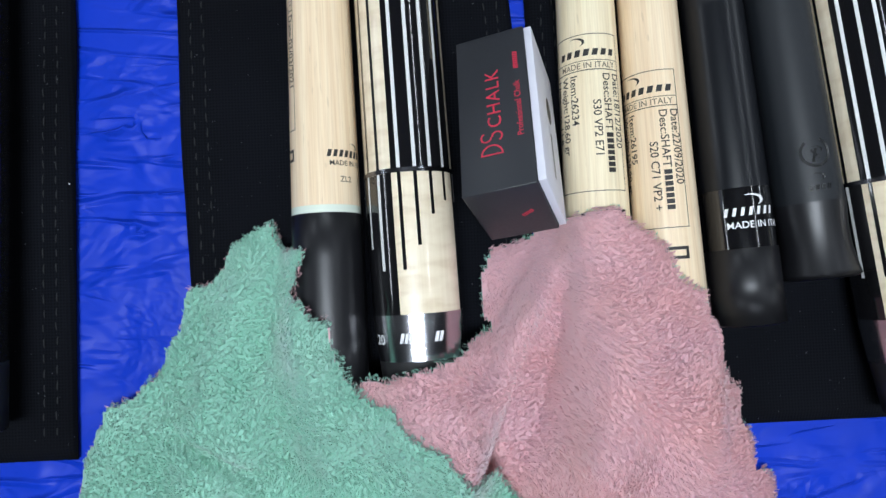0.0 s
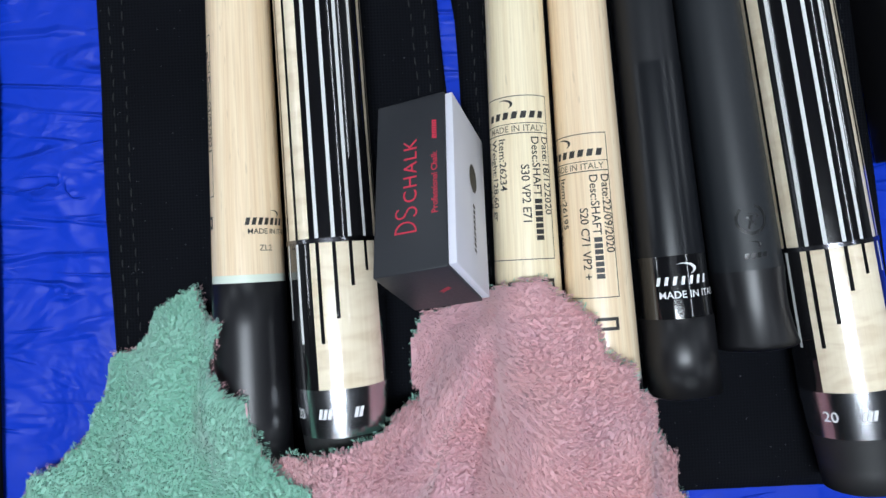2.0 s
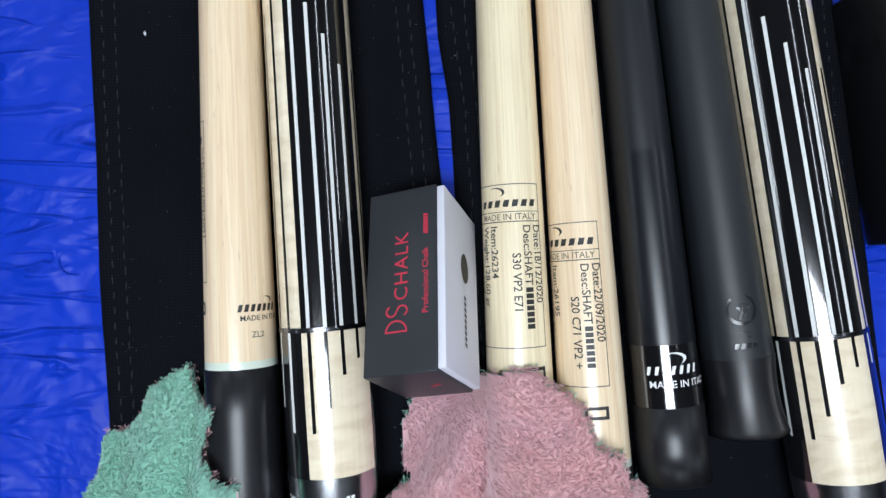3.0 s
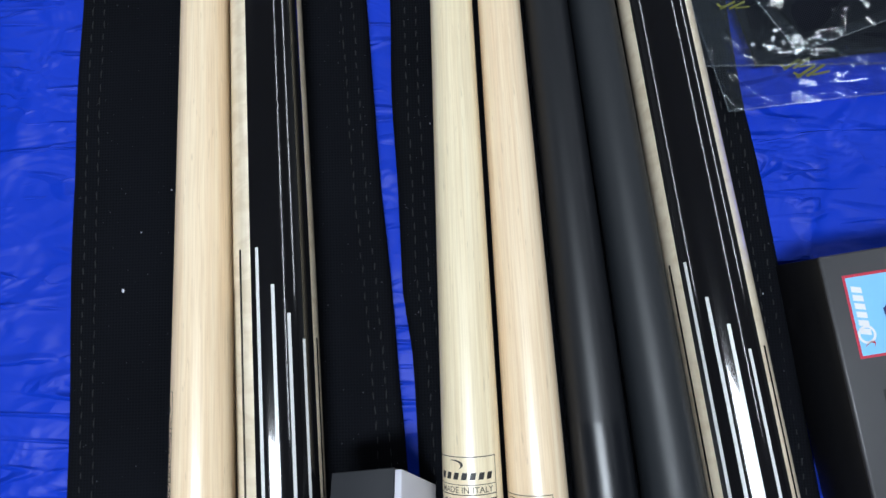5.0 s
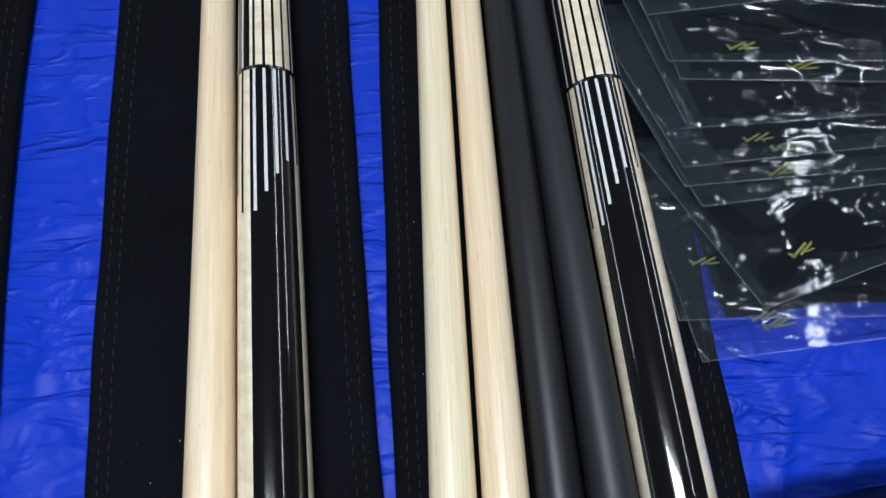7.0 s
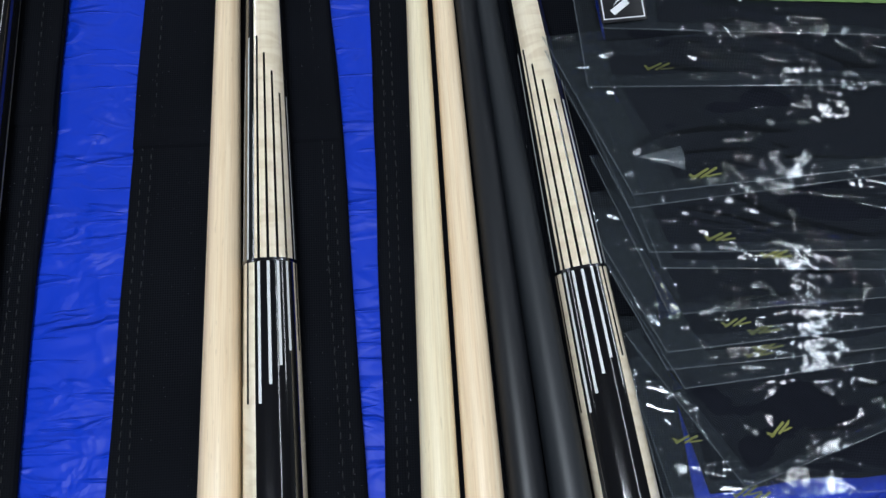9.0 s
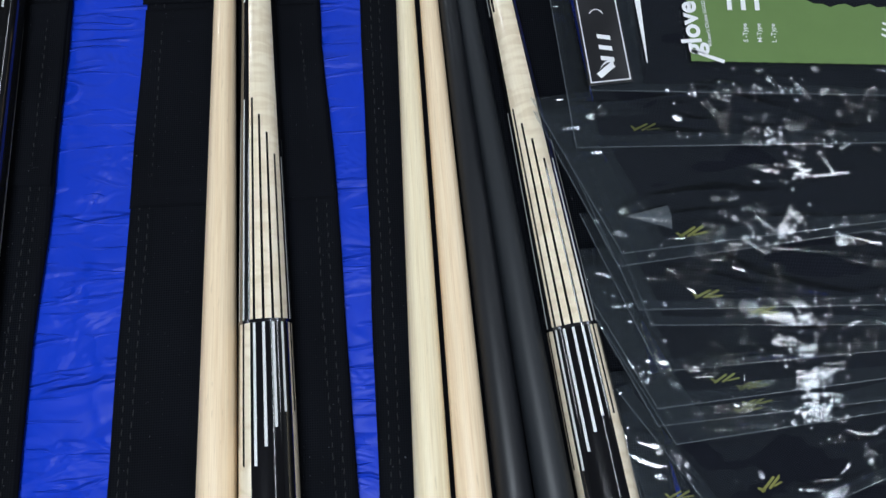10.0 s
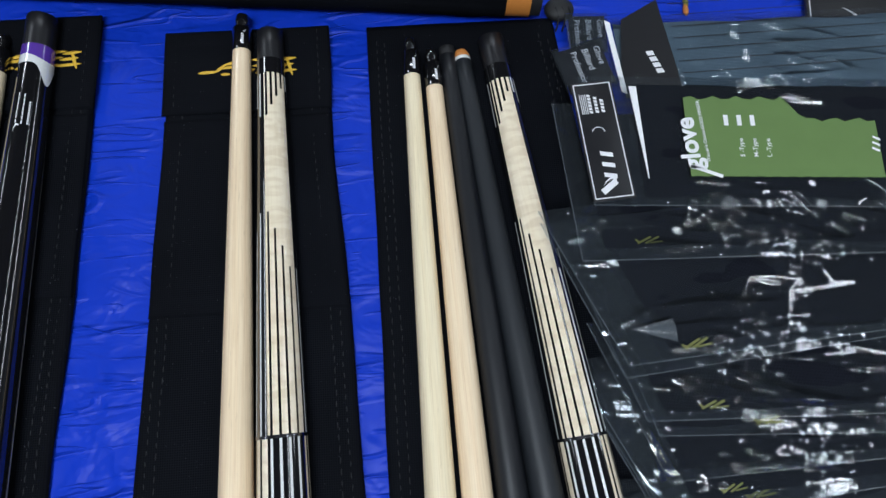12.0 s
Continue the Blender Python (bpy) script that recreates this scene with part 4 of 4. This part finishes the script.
# ---- gloves in clear bags ----
def film_fold(x, y, seed):
    """Height of crumpled film: long sharp folds across, some slanting, with calm stretches between."""
    wy = y + 0.004 * noise.noise(Vector((x * 18, y * 20, seed + 5)))
    wx = x + 0.004 * noise.noise(Vector((x * 20, y * 20, seed)))
    gate = max(0.0, min(1.0, 0.25 + 1.7 * noise.noise(Vector((x * 14, y * 24, seed + 9)))))
    long_fold = ridge(wx * 6 + seed, wy * 44 + wx * 4, seed * 0.7)
    slant = ridge(wx * 14 - wy * 10, wy * 50 + wx * 10, seed * 1.3)
    small = ridge(wx * 34 + wy * 20, wy * 80, seed * 2.1)
    soft = noise.noise(Vector((x * 12 + seed, y * 30, seed)))
    return 0.0012 * soft + 0.0044 * long_fold * (0.25 + 0.75 * gate) + 0.0034 * slant * gate + 0.0012 * small * gate


def glove_bag(x, y, z, turn, w, h, seed, tilt=0.0, style="black", marks=((0.055, 0.012),), margin=0.008, lean=-0.25, left=0.020):
    """A flat knitted glove in a clear bag; x, y is the bag's lower corner at the cuff end, lean the slant of its end."""
    rnd = random.Random(seed)
    labels = {"black": "black knitted billiard glove in a crinkled clear bag", "green": "glove bag with a black tag and a green card", "grey": "blue-grey ribbed glove in a clear bag with black tag"}
    t = thing("glove_bag", pose(x, y, z, tilt, 0, turn), labels[style], "glove bag", "stack of bagged gloves")
    nx, ny = 60, 30
    # the glove: a soft pad with a thick cuff and wrinkles across
    verts = []
    for k in (0, 1):
        for j in range(ny):
            for i in range(nx):
                u, v = i / (nx - 1), j / (ny - 1)
                gx, gy = left + u * (w - left - 0.008), margin + v * (h - 2 * margin) + 0.003 * noise.noise(Vector((u * 6, seed, v)))
                rim = min(u * 8, (1 - u) * 8, v * 5, (1 - v) * 5, 1)
                puff = 0.0017 * math.sqrt(max(0, rim * (2 - rim))) + 0.0007 * fbm(gx * 30, gy * 70, seed, 2) * rim
                verts.append((gx + lean * gy, gy, 0.0004 + k * max(0.0003, puff)))
    n = nx * ny
    faces = [tuple(i + n for i in f) for f in grid_faces(nx, ny)] + [f[::-1] for f in grid_faces(nx, ny)]
    part("glove", mesh_from("glove", verts, faces), M_GLOVE_GREY if style == "grey" else M_GLOVE, t, {"black": "black knitted glove", "green": "dark knitted glove", "grey": "blue-grey ribbed glove"}[style])
    # the bag: upper film in folds, lower film lying flat
    calm = 1.0 if style == "black" else 0.45
    for nm, fx, fy in (("bag", 230, 100), ("bag_back", 30, 16)):
        verts = []
        for j in range(fy):
            for i in range(fx):
                u, v = i / (fx - 1), j / (fy - 1)
                bx, by = u * w, v * h
                over = max(0.0, min(1.0, 0.1 + bx / 0.04, (w - bx) / 0.01, by / 0.008, (h - by) / 0.01))
                sag = 0.0011 * noise.noise(Vector((bx * 25, by * 40, seed + 3)))
                jag = 0.0012 * noise.noise(Vector((bx * 14, seed, 1.0))) * (1 - v)
                top = 0.0006 + over * (0.0016 + calm * film_fold(bx, by, seed)) + 0.4 * sag + (1 - over) * 0.0010 * ridge(bx * 45 + seed, by * 32, seed) if nm == "bag" else 0.0002 + 0.3 * sag * (1 - over)
                verts.append((bx + lean * by + 0.0014 * noise.noise(Vector((by * 50, seed, 2.0))) * (1 - u), by + jag, top))
        part(nm, mesh_from(nm, verts, grid_faces(fx, fy)), M_FILM, t, "crinkled clear plastic bag" if nm == "bag" else "flat back of the clear bag")
    hem = joined(bar(0.0, 0.0, w, 0.0007, 40), ([(lean * v, v, 0) for v in (0, h)] + [(0.0007 + lean * v, v, 0) for v in (h, 0)], [(0, 3, 2, 1)]))
    flat_print("seal", hem, M_SEAL, t, Matrix.Translation((0, 0, 0.0016)), "whitish heat-sealed edge")
    for mx, my in marks:
        s = 0.9 + 0.3 * rnd.random()
        chev = joined(moved(bar(0, 0, 0.010, 0.0013, 2), 0, 0, s, 0.45), moved(bar(0, 0, 0.010, 0.0013, 2), 0.005, 0, s, 0.45), moved(bar(0, 0, 0.004, 0.0012, 2), -0.002, 0.003, s, -0.7), moved(bar(0, 0, 0.008, 0.0009, 2), 0.008, 0.0005, s, 0.1))
        flat_print("printed_mark", chev, M_OLIVE, t, Matrix.Translation((mx, my, 0.0021)), "olive printed chevrons")
    if style == "green":
        up = Matrix.Translation((0, 0, 0.0056))
        n2 = 26
        card = [(0.062 + 0.125 * i / (n2 - 1), (0.0185 + 0.0004 * (i % 2)) if k == 0 else (0.074 - 0.015 * min(1, max(0, (i - 13) / 3)) + 0.0015 * math.sin(2 * i)), 0) for k in (0, 1) for i in range(n2)]
        flat_print("card", (card, grid_faces(n2, 2)), M_GLOVE_GREEN, t, up, "green printed card")
        up = Matrix.Translation((0, 0, 0.0060))
        flat_print("lettering", moved(glyphs("glove", 0.0172, 1.0, 0.03), 0.0, 0.0, 1.0, math.pi / 2 + 0.08), M_WHITE_INK, t, up @ Matrix.Translation((0.0695, 0.0235, 0)), "white lettering")
        flat_print("printed_mark", moved(bar(0, 0, 0.021, 0.0024, 2), 0.062, 0.0245, 1, -0.35), M_WHITE_INK, t, up)
        flat_print("lettering", moved(glyphs("Winner's Choice GOLD FINGER", 0.0032), 0.0755, 0.0285, 1, math.pi / 2 + 0.08), M_WHITE_INK, t, up)
        flat_print("printed_mark", moved(word_bars(3, 0.026, 0.0075, 0.66, 0.0), 0.087, 0.054), M_WHITE_INK, t, up, "white maker's mark")
        for k, row in enumerate(("S -Type", "M-Type", "L -Type")):
            flat_print("lettering", moved(glyphs(row, 0.0042), 0.098 + 0.0088 * k, 0.032, 1, math.pi / 2), M_WHITE_INK, t, up)
        flat_print("printed_mark", moved(word_bars(3, 0.012, 0.005, 0.6), 0.186, 0.036, 1, math.pi / 2 - 0.2), M_WHITE_INK, t, up)
        flat_print("printed_mark", ([(0.0285, 0.017, 0), (0.0292, 0.017, 0), (0.0255, 0.082, 0), (0.0205, 0.082, 0)], [(0, 1, 2, 3)]), M_WHITE_INK, t, Matrix.Translation((0.006, 0, 0.0058)), "white curved stripe")
        tag_m = Matrix.Translation((0.001, 0.001, 0.0078)) @ Matrix.Rotation(0.13, 4, "Z")
        part("tag", box_bm(0.027, 0.083, 0.0008, 0.0002, tag_m @ Matrix.Translation((0.0105, 0.0405, 0))), M_TAG, t, "black card tag with white frame")
        top = tag_m @ Matrix.Translation((-0.003, -0.001, 0.0006))
        flat_print("printed_frame", frame_lines(0.0012, 0.0015, 0.0258, 0.0815, 0.0007), M_WHITE_INK, t, top, "white printed frame")
        flat_print("printed_mark", joined(moved(word_bars(3, 0.022, 0.008, 0.6), 0.018, 0.014, 1, math.pi / 2), moved(swoosh(0.006), 0.012, 0.010, 1, 0.8), moved(bar(0, 0, 0.012, 0.004, 3), 0.008, 0.004, 1, 0.6)), M_WHITE_INK, t, top, "white bird-like mark and initials")
        flat_print("printed_mark", moved(ring_piece(0.0045, 0.0006, -1.2, 1.4), 0.012, 0.046), M_WHITE_INK, t, top)
        for k in range(3):
            flat_print("lettering", moved(word_bars(6 - k, 0.014 - 0.002 * k, 0.0022, 0.25), 0.011 + 0.004 * k, 0.060, 1, math.pi / 2), M_WHITE_INK, t, top)
        flat_print("printed_mark", joined(*[bar(0.004 + 0.0012 * k, 0.060, 0.0045 + 0.0012 * k, 0.074, 2) for k in range(4)]), M_WHITE_INK, t, top)
    if style == "grey":
        for k in range(7):
            rib = bar(0.075, 0.018 + 0.0095 * k, w - 0.012, 0.0186 + 0.0095 * k, 10)
            flat_print("rib", rib, M_TAG, t, Matrix.Translation((0, 0, 0.0056)) @ Matrix.Rotation(0.04, 4, "Z"))
        up = Matrix.Translation((0, 0, 0.0060))
        flat_print("cuff", ([(0.030, 0.012, 0), (0.074, 0.004, 0), (0.064, 0.082, 0), (0.036, 0.066, 0)], [(0, 1, 2, 3)]), M_TAG, t, up, "black printed cuff card")
        flat_print("printed_mark", moved(word_bars(4, 0.02, 0.005, 0.25), 0.062, 0.022, 1, math.pi / 2 + 0.35), M_WHITE_INK, t, Matrix.Translation((0, 0, 0.0064)))
        flat_print("printed_mark", ([(0.0255, 0.008, 0), (0.0295, 0.006, 0), (0.0235, 0.064, 0), (0.0195, 0.066, 0)], [(0, 1, 2, 3)]), M_WHITE_INK, t, Matrix.Translation((0.004, 0, 0.0064)), "white curved stripe")
    return t


BAGS = [
    # x, y of the lower corner, base height, turn, width, height, style, marks, margin, lean, clear end
    (0.2210, 0.235, 0.0050, 5, 0.235, 0.105, "black", ((0.032, 0.018), (0.038, 0.013)), 0.022, -0.16, 0.022),
    (0.2090, 0.258, 0.0085, -1, 0.24, 0.105, "black", ((0.010, 0.030),), 0.009, -0.19, 0.030),
    (0.2550, 0.262, 0.0130, 18, 0.20, 0.105, "black", ((0.026, 0.020),), 0.006, -0.28, 0.008),
    (0.2250, 0.319, 0.0175, 5, 0.23, 0.10, "black", ((0.040, 0.012), (0.046, 0.015)), 0.010, -0.40, 0.026),
    (0.2150, 0.330, 0.0205, 3, 0.24, 0.10, "black", ((0.052, 0.015),), 0.009, -0.40, 0.028),
    (0.2150, 0.340, 0.0235, 4, 0.24, 0.10, "black", ((0.036, 0.010),), 0.008, -0.40, 0.022),
    (0.2180, 0.361, 0.0265, 2, 0.235, 0.10, "black", (), 0.007, -0.34, 0.012),
    (0.2150, 0.388, 0.0300, -3, 0.24, 0.10, "black", ((0.060, 0.006),), 0.006, -0.32, 0.010),
    (0.2080, 0.397, 0.0335, -2, 0.24, 0.10, "black", ((0.034, 0.006),), 0.006, -0.38, 0.014),
    (0.1980, 0.423, 0.0360, 5, 0.25, 0.105, "black", (), 0.007, -0.31, 0.028),
    (0.2000, 0.430, 0.0395, 4, 0.25, 0.105, "black", ((0.036, 0.005),), 0.007, -0.36, 0.030),
    (0.1790, 0.496, 0.0430, -2, 0.25, 0.110, "black", ((0.036, 0.010),), 0.009, -0.10, 0.016),
    (0.1960, 0.612, 0.0240, -1, 0.26, 0.072, "grey", (), 0.006, -0.04, 0.034),
    (0.1900, 0.531, 0.0475, -4, 0.23, 0.092, "green", (), 0.006, -0.06, 0.034),
]
for k, (bx, by, bz, turn, w, h, style, marks, margin, lean, left) in enumerate(BAGS):
    glove_bag(bx, by, bz, turn, w, h, 40 + 3 * k, 0.0, style, marks, margin, lean, left)


def folded_corner(x, y, z):
    """The dog-eared corner of a bag, turned up and lying back on the film."""
    t = thing("film_corner", pose(x, y, z, 0, 0, 4), "turned-up triangular corner of clear film on a glove bag", "film")
    m, n, verts = 12, 12, []
    for j in range(n):
        for i in range(m):
            u, v = i / (m - 1), j / (n - 1)
            verts.append((0.026 * u, 0.0145 * (v - 1) * u + 0.0035 * u, 0.0010 + 0.0024 * math.sin(math.pi * v) * u))
    part("film", mesh_from("film", verts, grid_faces(m, n)), M_SEAL, t)


folded_corner(0.203, 0.4515, 0.0455)


def card_tag(x, y, z, turn, w, h, rows, label):
    """A small black card with white words that run up it."""
    t = thing("card_tag", pose(x, y, z, 0, 0, turn), label, "tag")
    part("card", box_bm(w, h, 0.0008, 0.0002, Matrix.Translation((w / 2, h / 2, 0))), M_TAG, t)
    part("film", box_bm(w + 0.004, h + 0.004, 0.0003, 0.0, Matrix.Translation((w / 2, h / 2, 0.0009))), M_FILM, t, "clear film over it", smooth=False)
    for k, row in enumerate(rows):
        g = glyphs(row, 0.0062)
        flat_print("lettering", moved(g, w - 0.006 - 0.0085 * k, h * 0.93 - 0.001, 1, -math.pi / 2), M_WHITE_INK, t, Matrix.Translation((0, 0, 0.0005)), "white words")
    return t


card_tag(0.1890, 0.618, 0.033, 14, 0.034, 0.034, ("Glove", "Billiard", "Professional"), "black card tag with white words")
card_tag(0.1970, 0.659, 0.020, -2, 0.027, 0.030, ("Glove", "Billiard", "Professional"), "small black card tag with white words")


# ---- black cue tube with orange end, cord toggle, and the package behind ----
def cue_tube():
    r = 0.025
    t = thing("cue_tube", pose(0.172, 0.7165, r + 0.0002, 0, 0, 174), "long black cue tube bag with an orange leather end", "cue tube")
    seg = 40

    def roll(name, x0, x1, rr, mat, label="", cap=True):
        n = 24
        verts, faces = [], grid_faces(seg, n, True)
        for k in range(n):
            x = x0 + (x1 - x0) * k / (n - 1)
            for i in range(seg):
                a = 2 * math.pi * i / seg
                q = rr + 0.0006 * noise.noise(Vector((x * 20, math.cos(a) * 2, math.sin(a) * 2)))
                verts.append((x, q * math.cos(a), q * math.sin(a)))
        faces += [tuple(range(seg)), tuple(range(len(verts) - seg, len(verts)))[::-1]]
        part(name, mesh_from(name, verts, faces), mat, t, label)

    roll("body", 0.018, 0.78, r, M_CASE)
    roll("end_cap", 0.0, 0.018, r - 0.0008, M_ORANGE, "orange leather end band")
    roll("rim", -0.008, 0.0, r - 0.0016, M_RUBBER, "black rim")


cue_tube()


def toggle():
    t = thing("cord_toggle", pose(0.196, 0.7055, 0.0), "black cord toggle with grey cord loops", "toggle")
    bm = bmesh.new()
    bmesh.ops.create_uvsphere(bm, u_segments=24, v_segments=12, radius=1.0, matrix=Matrix.Translation((0, 0, 0.006)) @ Matrix.Diagonal((0.0115, 0.010, 0.006, 1)))
    part("knob", bm, M_RUBBER, t)
    for k in range(3):
        verts, faces, seg = [], grid_faces(8, 20, True), 8
        for i in range(20):
            f = i / 19
            cx, cy, cz = -0.004 + 0.005 * k + 0.002 * math.sin(3 * f), -0.002 - 0.014 * f, 0.0115 * (1 - f) ** 0.5 * 0.9 + 0.0012
            for j in range(seg):
                a = 2 * math.pi * j / seg
                verts.append((cx + 0.0007 * math.cos(a), cy, cz + 0.0007 * math.sin(a)))
        part("cord", mesh_from("cord", verts, faces), M_THREAD, t, "thin grey cord")


toggle()


def far_package():
    t = thing("flat_package", pose(0.386, 0.676, 0.002, 0, 0, -8), "flat black package with a white swept mark", "package")
    part("card", box_bm(0.10, 0.07, 0.004, 0.001, Matrix.Translation((0.05, 0.035, 0.002))), M_TAG, t)
    top = Matrix.Translation((0, 0, 0.0043))
    flat_print("printed_frame", frame_lines(0.002, 0.002, 0.098, 0.068, 0.0008), M_WHITE_INK, t, top, "white printed frame")
    flat_print("printed_mark", moved(swoosh(0.016), 0.03, 0.012, 1, -0.6), M_WHITE_INK, t, top, "white swept mark")
    u = thing("tassel", pose(0.296, 0.702, 0.0), "tiny green and orange cord end on the sheet", "cord")
    for k, mt in enumerate((M_ORANGE, M_OLIVE)):
        bm = bmesh.new()
        bmesh.ops.create_uvsphere(bm, u_segments=12, v_segments=8, radius=1.0, matrix=Matrix.Translation((0.001 * k, 0.007 * k, 0.0022)) @ Matrix.Diagonal((0.0022, 0.005, 0.0022, 1)))
        part("cord_end", bm, mt, u)


far_package()


def lint(x, y, z, s, seed):
    """A crumb of pale fluff."""
    rnd = random.Random(seed)
    t = thing("lint", pose(x, y, z), "tiny pale crumb of lint on the black case", "lint", "crumbs of lint")
    bm = bmesh.new()
    bmesh.ops.create_icosphere(bm, subdivisions=1, radius=s, matrix=Matrix.Diagonal((0.7, 1.2, 0.5, 1)))
    for v in bm.verts:
        v.co *= rnd.uniform(0.6, 1.25)
    part("crumb", bm, M_CARD_WHITE, t)


for k, (x, y, s) in enumerate(((-0.0865, 0.155, 0.0011), (-0.078, 0.184, 0.0004), (-0.063, 0.205, 0.0004), (0.231, 0.142, 0.0004), (0.066, 0.32, 0.0004), (-0.165, 0.021, 0.0005), (0.0685, 0.235, 0.0004))):
    lint(x, y, 0.0043, s, k)
